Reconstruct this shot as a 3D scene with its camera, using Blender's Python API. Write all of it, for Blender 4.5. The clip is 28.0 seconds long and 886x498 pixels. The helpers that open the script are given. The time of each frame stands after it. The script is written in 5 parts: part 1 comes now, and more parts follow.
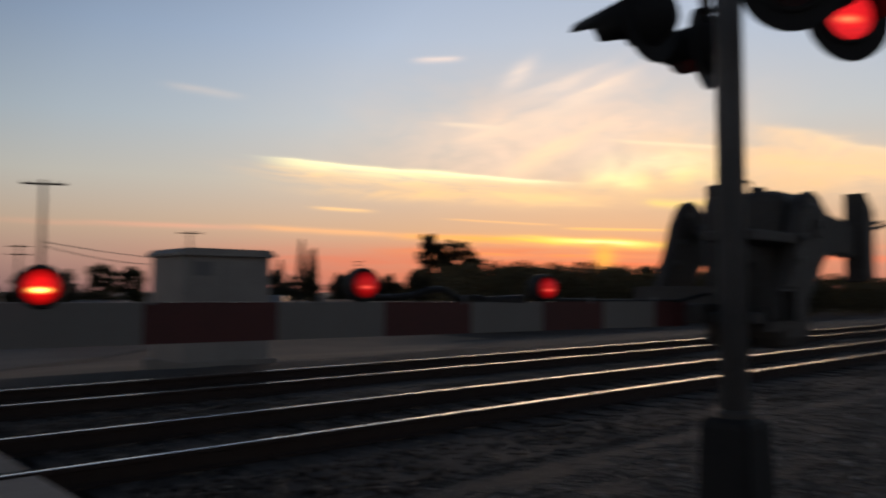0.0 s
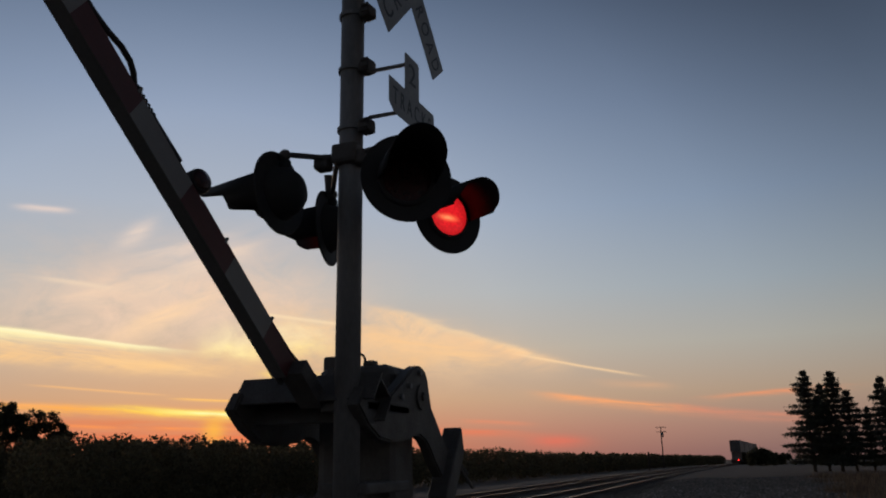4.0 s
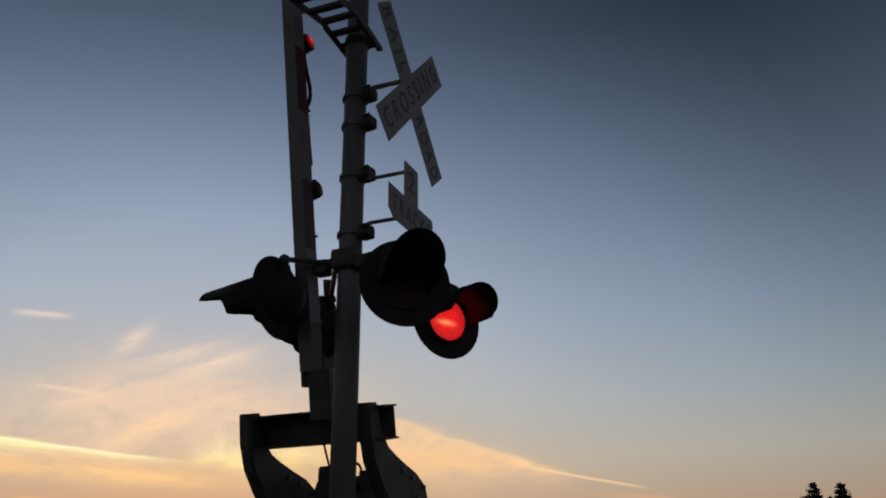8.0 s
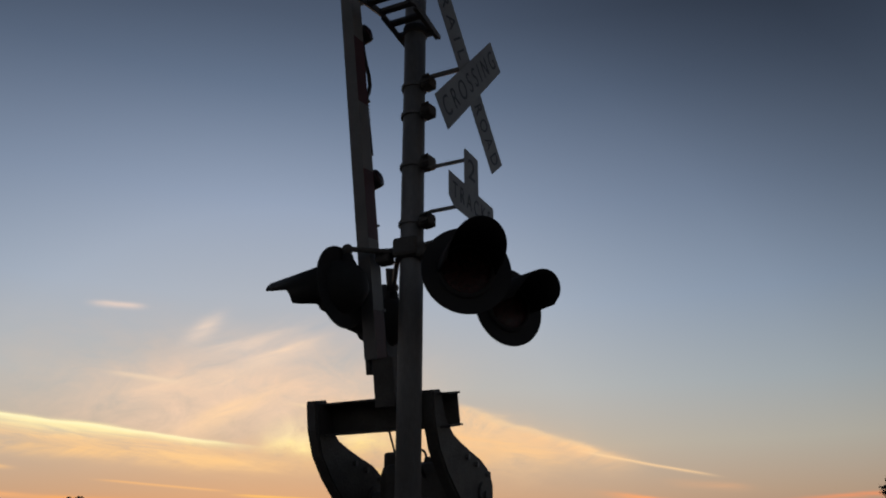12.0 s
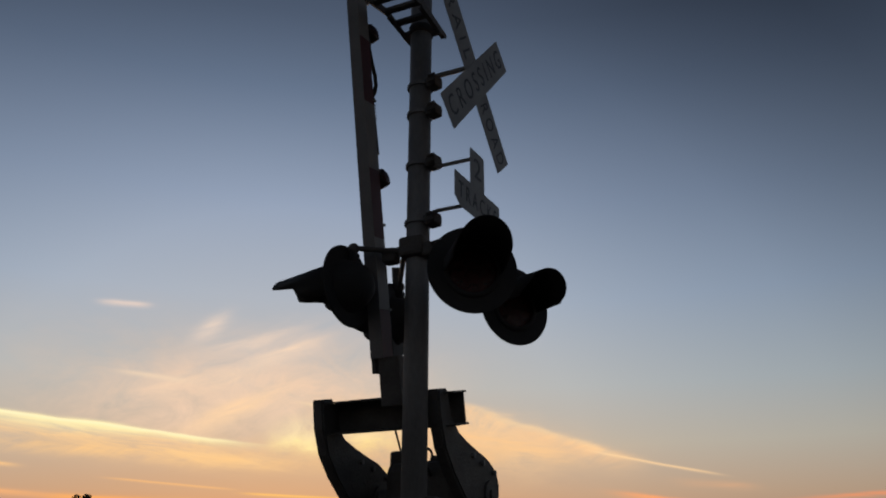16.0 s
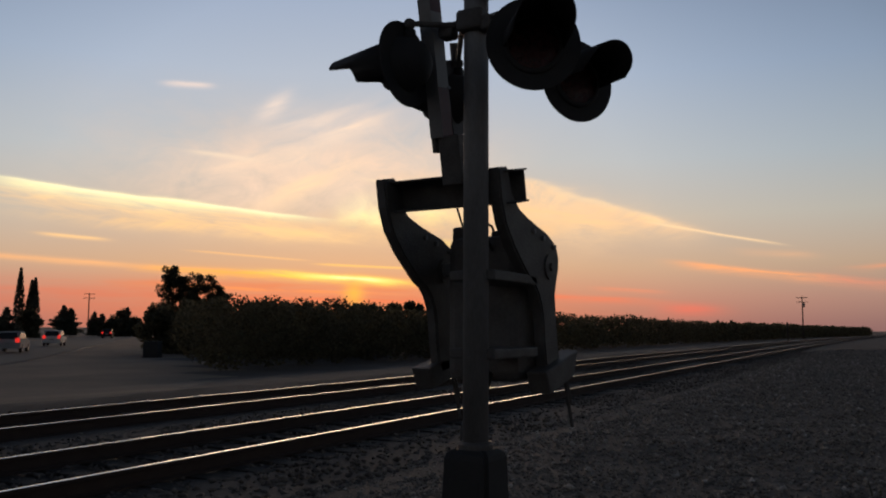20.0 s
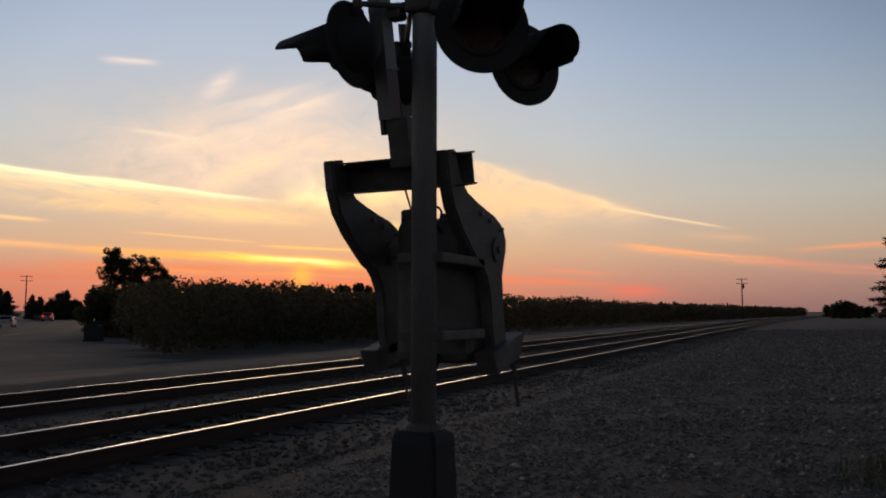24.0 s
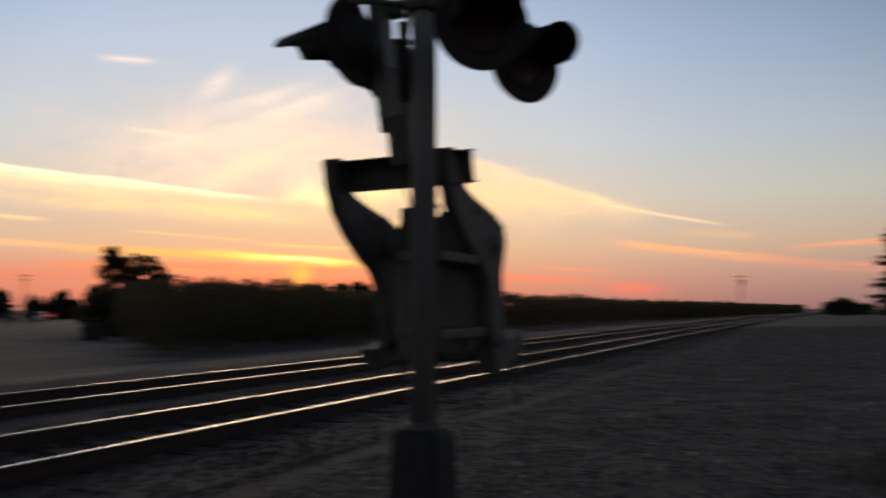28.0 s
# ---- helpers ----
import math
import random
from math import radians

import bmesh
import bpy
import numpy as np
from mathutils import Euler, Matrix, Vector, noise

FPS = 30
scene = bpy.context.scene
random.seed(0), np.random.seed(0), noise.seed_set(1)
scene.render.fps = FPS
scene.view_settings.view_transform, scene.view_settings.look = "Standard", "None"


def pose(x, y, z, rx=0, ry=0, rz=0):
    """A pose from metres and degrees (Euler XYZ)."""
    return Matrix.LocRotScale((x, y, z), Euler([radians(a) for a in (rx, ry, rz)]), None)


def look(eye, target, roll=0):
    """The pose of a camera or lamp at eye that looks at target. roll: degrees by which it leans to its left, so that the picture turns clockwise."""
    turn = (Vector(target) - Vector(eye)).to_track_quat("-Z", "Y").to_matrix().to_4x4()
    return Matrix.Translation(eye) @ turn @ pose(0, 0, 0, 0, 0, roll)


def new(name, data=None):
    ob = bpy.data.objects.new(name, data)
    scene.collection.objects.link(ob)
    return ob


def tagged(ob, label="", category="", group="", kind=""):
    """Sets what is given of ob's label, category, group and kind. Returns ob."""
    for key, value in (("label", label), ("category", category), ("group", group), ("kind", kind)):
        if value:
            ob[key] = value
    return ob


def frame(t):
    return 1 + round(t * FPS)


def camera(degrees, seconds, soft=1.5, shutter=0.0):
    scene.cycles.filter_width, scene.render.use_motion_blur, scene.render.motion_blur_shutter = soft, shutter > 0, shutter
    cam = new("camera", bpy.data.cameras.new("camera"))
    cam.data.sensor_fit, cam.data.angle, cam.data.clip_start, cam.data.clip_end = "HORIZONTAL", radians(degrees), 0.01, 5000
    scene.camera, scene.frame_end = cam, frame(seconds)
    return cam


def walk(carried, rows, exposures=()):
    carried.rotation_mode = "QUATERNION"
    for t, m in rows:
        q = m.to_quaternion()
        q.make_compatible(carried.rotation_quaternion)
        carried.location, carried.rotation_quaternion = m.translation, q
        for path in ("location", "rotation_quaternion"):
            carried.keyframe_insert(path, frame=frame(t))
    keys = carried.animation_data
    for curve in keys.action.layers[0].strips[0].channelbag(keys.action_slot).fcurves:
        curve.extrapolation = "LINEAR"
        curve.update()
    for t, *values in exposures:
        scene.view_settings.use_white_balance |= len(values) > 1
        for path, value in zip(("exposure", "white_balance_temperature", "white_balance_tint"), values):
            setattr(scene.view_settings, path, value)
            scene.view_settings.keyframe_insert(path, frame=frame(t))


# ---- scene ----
# ---- camera ----
cam = camera(58.83, 28.0, soft=1.9, shutter=0.22)
PATH = [
    (0.0, pose(0.029, -0.003, 1.358, 93.13, -0.12, 47.50)),
    (0.1, pose(0.017, -0.007, 1.363, 93.10, 0.20, 38.49)),
    (0.2, pose(0.002, -0.008, 1.364, 93.10, 0.34, 33.14)),
    (0.3, pose(-0.004, -0.003, 1.359, 93.12, 0.55, 25.23)),
    (0.4, pose(-0.012, -0.002, 1.358, 93.14, 0.70, 18.64)),
    (0.5, pose(-0.017, -0.002, 1.356, 93.10, 0.82, 13.99)),
    (0.7, pose(-0.004, 0.002, 1.357, 93.13, 0.89, 9.65)),
    (1.0, pose(-0.026, -0.006, 1.356, 93.21, 1.16, 4.70)),
    (1.5, pose(-0.028, -0.008, 1.357, 93.35, 1.22, 3.56)),
    (2.0, pose(-0.028, -0.012, 1.356, 94.43, 1.11, 5.31)),
    (2.5, pose(-0.017, -0.011, 1.355, 97.22, 1.13, 12.17)),
    (3.0, pose(-0.004, -0.005, 1.350, 100.60, 1.15, 17.46)),
    (3.5, pose(-0.004, -0.003, 1.342, 103.12, 1.00, 19.73)),
    (4.0, pose(-0.008, -0.008, 1.343, 105.32, 0.97, 20.06)),
    (4.5, pose(-0.001, -0.003, 1.338, 107.87, 0.95, 20.18)),
    (6.5, pose(-0.002, 0.006, 1.341, 113.12, 0.78, 19.99)),
    (7.0, pose(-0.005, -0.001, 1.336, 113.04, 0.87, 19.97)),
    (7.5, pose(0.000, -0.003, 1.335, 113.02, 0.89, 20.02)),
    (8.0, pose(-0.004, -0.000, 1.337, 113.04, 0.88, 19.99)),
    (8.5, pose(0.001, -0.004, 1.339, 113.00, 0.73, 20.00)),
    (9.0, pose(-0.001, -0.006, 1.337, 112.39, 0.42, 21.17)),
    (9.5, pose(-0.000, -0.001, 1.337, 112.24, 0.25, 21.90)),
    (10.0, pose(0.002, -0.011, 1.337, 111.91, 0.08, 23.65)),
    (10.5, pose(-0.001, -0.009, 1.338, 111.82, -0.10, 24.42)),
    (11.0, pose(0.002, -0.003, 1.340, 112.07, -0.07, 24.50)),
    (11.5, pose(-0.001, -0.004, 1.339, 112.14, 0.01, 24.41)),
    (13.5, pose(-0.002, -0.003, 1.341, 112.11, -0.14, 24.72)),
    (14.0, pose(0.003, -0.004, 1.339, 112.12, -0.08, 24.61)),
    (14.5, pose(0.007, -0.003, 1.340, 111.85, -0.23, 24.82)),
    (15.0, pose(0.000, -0.006, 1.343, 111.87, -0.17, 24.80)),
    (15.5, pose(0.003, -0.006, 1.341, 111.97, -0.22, 24.87)),
    (16.0, pose(0.002, -0.009, 1.339, 112.05, -0.16, 24.88)),
    (16.5, pose(0.000, -0.009, 1.340, 112.06, -0.15, 24.83)),
    (17.0, pose(0.006, -0.010, 1.337, 112.11, -0.15, 24.87)),
    (17.5, pose(0.005, -0.011, 1.341, 112.09, -0.19, 24.82)),
    (18.0, pose(0.003, -0.009, 1.343, 112.10, -0.17, 24.78)),
    (18.5, pose(0.010, -0.008, 1.339, 112.08, -0.22, 24.82)),
    (19.0, pose(0.020, -0.001, 1.344, 111.59, -0.09, 28.17)),
    (19.5, pose(0.008, 0.001, 1.353, 103.41, -0.41, 29.21)),
    (20.0, pose(0.002, 0.010, 1.361, 95.80, -0.30, 29.42)),
    (20.5, pose(0.008, 0.009, 1.361, 94.74, -0.26, 29.17)),
    (21.0, pose(0.001, 0.011, 1.361, 94.65, -0.21, 25.02)),
    (21.5, pose(0.009, 0.009, 1.362, 94.38, -0.08, 23.38)),
    (22.0, pose(0.012, 0.009, 1.362, 94.43, -0.03, 24.58)),
    (22.5, pose(0.010, 0.008, 1.361, 94.50, -0.06, 25.36)),
    (24.5, pose(0.010, 0.007, 1.363, 94.51, -0.09, 25.78)),
    (25.0, pose(0.007, 0.014, 1.361, 94.52, -0.10, 25.89)),
    (25.5, pose(0.003, 0.019, 1.363, 94.50, -0.07, 25.93)),
    (26.0, pose(0.004, 0.020, 1.362, 94.51, -0.10, 25.89)),
    (26.5, pose(0.003, 0.019, 1.362, 94.51, -0.07, 25.88)),
    (27.0, pose(0.002, 0.015, 1.364, 94.57, -0.09, 23.74)),
    (27.5, pose(-0.013, 0.016, 1.365, 94.61, -0.12, 16.13)),
    (27.6, pose(-0.013, 0.018, 1.362, 94.54, -0.06, 13.26)),
    (27.7, pose(-0.013, 0.018, 1.362, 94.50, -0.02, 10.85)),
    (27.8, pose(-0.010, 0.018, 1.362, 94.45, 0.00, 11.80)),
    (27.9, pose(-0.006, 0.017, 1.363, 94.40, 0.04, 16.70)),
    (28.0, pose(-0.002, 0.017, 1.365, 94.36, 0.08, 25.64)),
]
EXPOSURES = [(0.0, 0.35, 6600, 10), (0.4, 0.0, 6600, 10), (0.6, -0.05, 6600, 10), (1.1, 0.15, 6600, 10), (1.5, 0.35, 6600, 10), (2.0, 0.5, 6600, 10),
             (2.5, 0.45, 6600, 10), (3.0, 0.2, 6600, 10), (4.0, 0.05, 6600, 10), (4.5, 0.05, 6600, 10), (6.5, 0.06, 6850, 10), (18.8, 0.06, 6850, 10),
             (20.0, 0.25, 6660, 10), (20.6, 0.31, 6660, 10), (27.0, 0.31, 6660, 10), (28.0, 0.5, 6660, 10)]
walk(cam, PATH, EXPOSURES)

# ---- light: dusk, the sun just behind low cloud ----
BEHIND = -0.7                       # stops by which the sky opposite the sun is darker
SUN_AZ, SUN_EL = 35.9, 2.4          # degrees left of the tracks, degrees up
world = bpy.data.worlds.new("dusk_sky")
scene.world = world
world.use_nodes = True
wt = world.node_tree
wt.nodes.clear()


def wmath(op, a, b=None, c=None, clamp=False):
    node = wt.nodes.new("ShaderNodeMath")
    node.operation, node.use_clamp = op, clamp
    for i, v in enumerate((a, b, c)):
        if v is None:
            continue
        if isinstance(v, (int, float)):
            node.inputs[i].default_value = v
        else:
            wt.links.new(v, node.inputs[i])
    return node.outputs[0]


def wmix(fac, a, b, mode="MIX"):
    node = wt.nodes.new("ShaderNodeMix")
    node.data_type, node.blend_type = "RGBA", mode
    node.clamp_factor = True
    for s, v in ((node.inputs[0], fac), (node.inputs[6], a), (node.inputs[7], b)):
        if isinstance(v, (int, float)):
            s.default_value = v
        elif isinstance(v, tuple):
            s.default_value = (*v, 1)
        else:
            wt.links.new(v, s)
    return node.outputs[2]


def srgb(r, g, b):
    """A colour seen on a screen, as linear light."""
    return tuple((c / 255 / 12.92) if c < 10 else ((c / 255 + 0.055) / 1.055) ** 2.4 for c in (r, g, b))


def wramp(x, lo, hi, stops):
    node = wt.nodes.new("ShaderNodeValToRGB")
    el = node.color_ramp.elements
    while len(el) < len(stops):
        el.new(0.5)
    for e, (p, c) in zip(el, stops):
        e.position, e.color = (p - lo) / (hi - lo), (*c, 1)
    wt.links.new(wmath("DIVIDE", wmath("SUBTRACT", x, lo), hi - lo, clamp=True), node.inputs[0])
    return node.outputs[0]


coord = wt.nodes.new("ShaderNodeTexCoord")
sep = wt.nodes.new("ShaderNodeSeparateXYZ")
wt.links.new(coord.outputs["Generated"], sep.inputs[0])
DX, DY, DZ = sep.outputs
ELEV = wmath("MULTIPLY", wmath("ARCSINE", DZ), 57.2958)
SIDE = wmath("MULTIPLY", wmath("ARCTAN2", DX, DY), 57.2958)        # degrees to the right of the tracks


def wnoise(sx, sy, scale, detail=4, rough=0.55, shift=0.0, slant=0.0, curl=0.0):
    c, s = math.cos(radians(slant)), math.sin(radians(slant))
    along = wmath("ADD", wmath("MULTIPLY", SIDE, c), wmath("MULTIPLY", ELEV, s))
    across = wmath("SUBTRACT", wmath("MULTIPLY", ELEV, c), wmath("MULTIPLY", SIDE, s))
    comb = wt.nodes.new("ShaderNodeCombineXYZ")
    wt.links.new(wmath("MULTIPLY", along, sx), comb.inputs[0])
    wt.links.new(wmath("MULTIPLY", across, sy), comb.inputs[1])
    comb.inputs[2].default_value = shift
    node = wt.nodes.new("ShaderNodeTexNoise")
    node.inputs["Scale"].default_value = scale
    node.inputs["Detail"].default_value = detail
    node.inputs["Roughness"].default_value = rough
    node.inputs["Distortion"].default_value = curl
    wt.links.new(comb.outputs[0], node.inputs["Vector"])
    return node.outputs["Fac"]


away = wramp(ELEV, -5, 90, [
    (-5, srgb(104, 86, 88)), (0.3, srgb(130, 106, 106)), (2.2, srgb(160, 130, 121)), (4.5, srgb(178, 157, 138)),
    (8, srgb(178, 178, 172)), (12, srgb(162, 176, 188)), (18, srgb(143, 164, 192)), (25, srgb(126, 147, 178)),
    (33, srgb(108, 128, 160)), (45, srgb(86, 103, 134)), (90, srgb(58, 70, 98))])
sunward = wramp(ELEV, -5, 90, [
    (-5, srgb(130, 82, 68)), (0.3, srgb(184, 104, 86)), (2.2, srgb(198, 128, 102)), (4.5, srgb(198, 156, 124)),
    (8, srgb(190, 170, 150)), (12, srgb(182, 180, 177)), (18, srgb(166, 176, 191)), (25, srgb(142, 158, 184)),
    (33, srgb(114, 134, 164)), (45, srgb(88, 105, 136)), (90, srgb(58, 70, 98))])
from_sun = wmath("DIVIDE", wmath("ADD", SIDE, SUN_AZ), 27.0)
near_sun = wmath("EXPONENT", wmath("MULTIPLY", wmath("MULTIPLY", from_sun, from_sun), -1.0))
sky = wmix(near_sun, away, sunward)
nishita = wt.nodes.new("ShaderNodeTexSky")
nishita.sky_type = "NISHITA"
nishita.sun_disc = False
nishita.sun_elevation, nishita.sun_rotation = radians(SUN_EL), radians(-SUN_AZ)
sky = wmix(0.004, sky, nishita.outputs[0], "ADD")
WARP = wmath("SUBTRACT", wnoise(0.1, 0.35, 1.6, 3), 0.5)
STREAK = wnoise(0.09, 0.9, 1.5, 7, 0.62, 3.1)
WISP = wnoise(0.16, 0.36, 1.2, 8, 0.66, 7.7)
FIBRE = wnoise(0.10, 0.36, 1.3, 9, 0.6, 5.2, 20, 0.9)
FEATHER = wnoise(0.22, 0.9, 1.3, 9, 0.62, 1.4, 16, 0.6)
FIBRE2 = wnoise(0.10, 0.5, 1.3, 9, 0.62, 9.4, -20, 0.8)
MOTTLE = wnoise(0.28, 0.42, 1.0, 9, 0.66, 6.6, 8, 0.9)
RAG = wnoise(0.22, 1.9, 1.0, 8, 0.66, 4.4, -5, 0.6)
PUFF = wnoise(0.35, 0.6, 1.3, 7, 0.6, 2.2)


def bank(az1, el1, az2, el2, over, under, colour, strength, grain=None, grit=0.6, warp=0.5, ends=4):
    """A bank of cloud from one end to the other (degrees left of the tracks, degrees up), with its depth over and under
    the line between them; grain breaks it up."""
    global sky
    length = math.hypot(az1 - az2, el2 - el1)
    tilt = math.atan2(el2 - el1, az1 - az2)
    c, s = math.cos(tilt), math.sin(tilt)
    x = wmath("ADD", SIDE, (az1 + az2) / 2)
    y = wmath("SUBTRACT", wmath("MULTIPLY_ADD", WARP, warp, ELEV), (el1 + el2) / 2)
    u = wmath("DIVIDE", wmath("ADD", wmath("MULTIPLY", x, c), wmath("MULTIPLY", y, s)), length / 2)
    v = wmath("SUBTRACT", wmath("MULTIPLY", y, c), wmath("MULTIPLY", x, s))
    v = wmath("ADD", wmath("DIVIDE", wmath("MAXIMUM", v, 0.0), over), wmath("DIVIDE", wmath("MAXIMUM", wmath("MULTIPLY", v, -1.0), 0.0), under))
    d = wmath("ADD", wmath("POWER", wmath("ABSOLUTE", u), float(ends)), wmath("POWER", v, 2.0))
    m = wmath("MULTIPLY", wmath("EXPONENT", wmath("MULTIPLY", d, -1.0)), strength)
    if grain is not None:
        g = wmath("MULTIPLY_ADD", wmath("SUBTRACT", grain, 0.5), 5.0 * grit, 1.0 - grit * 0.35)
        m = wmath("MULTIPLY", m, wmath("MAXIMUM", g, 0.0))
    sky = wmix(wmath("MINIMUM", m, 1.0), sky, srgb(*colour))


# soft veils first, then banks and streaks, the brightest last
bank(52, 11.5, 27, 9.5, 4.0, 2.6, (222, 192, 168), 0.36, WISP, 0.8, 1.2, 2)
bank(49, 10.0, 30, 11.6, 2.8, 2.6, (240, 206, 180), 0.75, MOTTLE, 0.8, 1.4, 2)
bank(46, 10.0, 31, 11.8, 2.0, 2.2, (246, 212, 184), 0.4, FIBRE, 0.9, 1.2, 2)
bank(44, 13.5, 33, 15.3, 1.6, 1.6, (230, 206, 190), 0.4, FIBRE, 0.9, 0.8, 2)
bank(42.9, 14.9, 40.9, 16.5, 0.5, 0.6, (236, 214, 198), 0.7, FEATHER, 0.5, 0.6, 2)
bank(41.6, 14.2, 36.2, 15.8, 0.22, 0.7, (240, 214, 194), 0.75, FEATHER, 0.5, 0.5, 2)
bank(39.6, 13.3, 34.2, 15.2, 0.22, 0.8, (242, 214, 190), 0.8, FEATHER, 0.45, 0.5, 2)
bank(43.2, 8.5, 36.6, 11.7, 0.5, 0.9, (250, 212, 172), 0.85, FEATHER, 0.45, 0.6, 2)
bank(46.0, 11.2, 38.5, 12.6, 0.6, 0.9, (244, 212, 182), 0.6, FEATHER, 0.6, 0.6, 2)
bank(34, 10.4, 17, 8.2, 1.1, 2.3, (240, 200, 156), 0.75, WISP, 0.8, 1.6, 4)
bank(44, 7.2, 15, 7.2, 1.2, 1.2, (240, 192, 138), 0.42, WISP, 0.9, 0.6, 4)
bank(25.5, 11.2, 16.8, 8.0, 0.5, 1.9, (244, 204, 160), 0.85, MOTTLE, 0.8, 2.0, 4)
bank(26, 9.4, 15.5, 7.2, 0.5, 0.8, (246, 200, 148), 0.8, RAG, 0.6, 0.6, 4)
bank(19.5, 9.1, 11.4, 6.9, 0.3, 0.9, (246, 200, 152), 0.8, FEATHER, 0.5, 0.4, 4)
bank(23, 10.7, 12.5, 7.2, 0.2, 0.3, (252, 216, 168), 0.5, FIBRE2, 0.7, 1.4, 4)
bank(14.5, 7.55, 6.2, 5.82, 0.07, 0.10, (250, 212, 166), 0.8, None, 0, 0.12, 6)
bank(35, 10.8, 26.5, 9.8, 0.10, 0.16, (250, 222, 182), 0.6, None, 0, 0.2, 6)
bank(37.0, 8.2, 32.8, 7.7, 0.55, 0.6, (255, 232, 166), 0.9, PUFF, 0.7, 0.7, 4)
bank(33.5, 8.2, 27.8, 8.3, 0.6, 0.7, (255, 224, 150), 0.7, PUFF, 0.8, 0.7, 4)
bank(33, 6.3, 28.5, 6.1, 0.3, 0.3, (255, 220, 120), 0.7, PUFF, 0.6, 0.4, 4)
bank(47.6, 12.2, 43.2, 11.9, 0.14, 0.2, (240, 214, 186), 0.6, None, 0, 0.2, 4)
bank(49.6, 16.62, 46.3, 16.75, 0.16, 0.22, (228, 208, 198), 0.75, WISP, 0.3, 0.2, 4)
bank(67, 14.1, 62.2, 13.7, 0.2, 0.3, (214, 200, 190), 0.45, WISP, 0.4, 0.3, 4)
bank(51, 7.9, 36, 6.6, 0.4, 0.6, (250, 206, 148), 0.8, RAG, 0.8, 0.6, 4)
bank(60.2, 8.8, 38.6, 7.6, 0.3, 1.1, (248, 202, 148), 0.65, RAG, 0.9, 0.6, 4)
bank(59.6, 9.4, 46, 8.5, 0.16, 0.55, (255, 240, 184), 1.0, RAG, 0.4, 0.45, 6)
bank(53, 9.0, 38.6, 7.9, 0.09, 0.3, (255, 238, 176), 1.0, RAG, 0.4, 0.35, 4)
bank(59.4, 9.48, 40.0, 8.05, 0.07, 0.14, (255, 246, 200), 0.8, STREAK, 0.2, 0.4, 6)
bank(56.8, 6.05, 52.8, 5.86, 0.1, 0.14, (250, 200, 140), 0.85, None, 0, 0.15, 4)
bank(77, 4.6, 60, 4.5, 0.16, 0.2, (226, 166, 138), 0.6, STREAK, 0.5, 0.3, 4)
bank(61, 4.6, 50.8, 4.2, 0.15, 0.22, (248, 180, 120), 0.85, STREAK, 0.4, 0.25, 4)
bank(50.8, 4.15, 44, 3.95, 0.13, 0.2, (250, 176, 108), 0.85, STREAK, 0.4, 0.25, 4)
bank(47.2, 5.32, 39.4, 4.86, 0.06, 0.09, (246, 188, 126), 0.7, None, 0, 0.15, 6)
bank(38.5, 4.6, 31.6, 4.36, 0.07, 0.10, (255, 196, 110), 0.85, None, 0, 0.15, 6)
bank(62, 2.2, 24, 1.9, 1.0, 1.4, (222, 108, 74), 0.55, STREAK, 0.5, 0.3, 4)
bank(52, 3.0, 30, 2.9, 0.35, 0.4, (230, 128, 78), 0.55, STREAK, 0.7, 0.3, 4)
bank(24, 2.5, 14, 2.0, 0.16, 0.3, (238, 122, 84), 0.8, STREAK, 0.5, 0.2, 4)
bank(18.5, 3.0, 13.8, 2.7, 0.12, 0.2, (232, 140, 104), 0.6, STREAK, 0.5, 0.2, 4)
bank(13.9, 1.5, 10.0, 1.4, 0.4, 0.5, (238, 112, 88), 0.55, STREAK, 0.3, 0.2, 2)
bank(12.6, 4.7, 3.0, 3.45, 0.14, 0.4, (246, 168, 116), 0.9, RAG, 0.7, 0.5, 4)
bank(4.5, 3.6, -6.5, 2.3, 0.2, 0.4, (224, 146, 118), 0.7, RAG, 0.8, 0.5, 4)
bank(1.4, 4.1, -7.5, 4.5, 0.14, 0.26, (236, 158, 118), 0.75, RAG, 0.8, 0.5, 4)
bank(9, 5.5, 4.0, 5.0, 0.2, 0.3, (226, 176, 138), 0.4, STREAK, 0.6, 0.3, 4)
bank(50, 4.0, 31.0, 3.35, 0.3, 0.3, (252, 176, 84), 0.95, RAG, 0.7, 0.45, 4)
bank(42.6, 3.95, 31.8, 3.3, 0.2, 0.3, (255, 222, 92), 1.0, RAG, 0.6, 0.45, 4)
bank(39.6, 3.8, 32.8, 3.45, 0.13, 0.2, (255, 242, 140), 1.0, RAG, 0.4, 0.4, 4)
bank(37.4, 3.66, 34.2, 3.5, 0.07, 0.09, (255, 250, 176), 0.9, None, 0, 0.3, 4)
bank(48, 2.9, 33, 2.5, 0.1, 0.16, (250, 150, 84), 0.7, RAG, 0.7, 0.4, 4)
bank(44, 2.2, 29, 1.8, 0.1, 0.14, (240, 124, 78), 0.6, RAG, 0.7, 0.4, 4)
bank(36.6, 2.5, 35.2, 2.5, 0.9, 0.9, (255, 190, 70), 0.7, None, 0, 0.0, 2)

bank(55.5, 7.3, 34.8, 6.6, 0.4, 0.5, (250, 202, 142), 0.55, FEATHER, 0.8, 0.6, 4)
bank(36.5, 8.7, 28.5, 9.2, 0.9, 0.8, (255, 234, 184), 0.7, MOTTLE, 0.7, 0.9, 4)

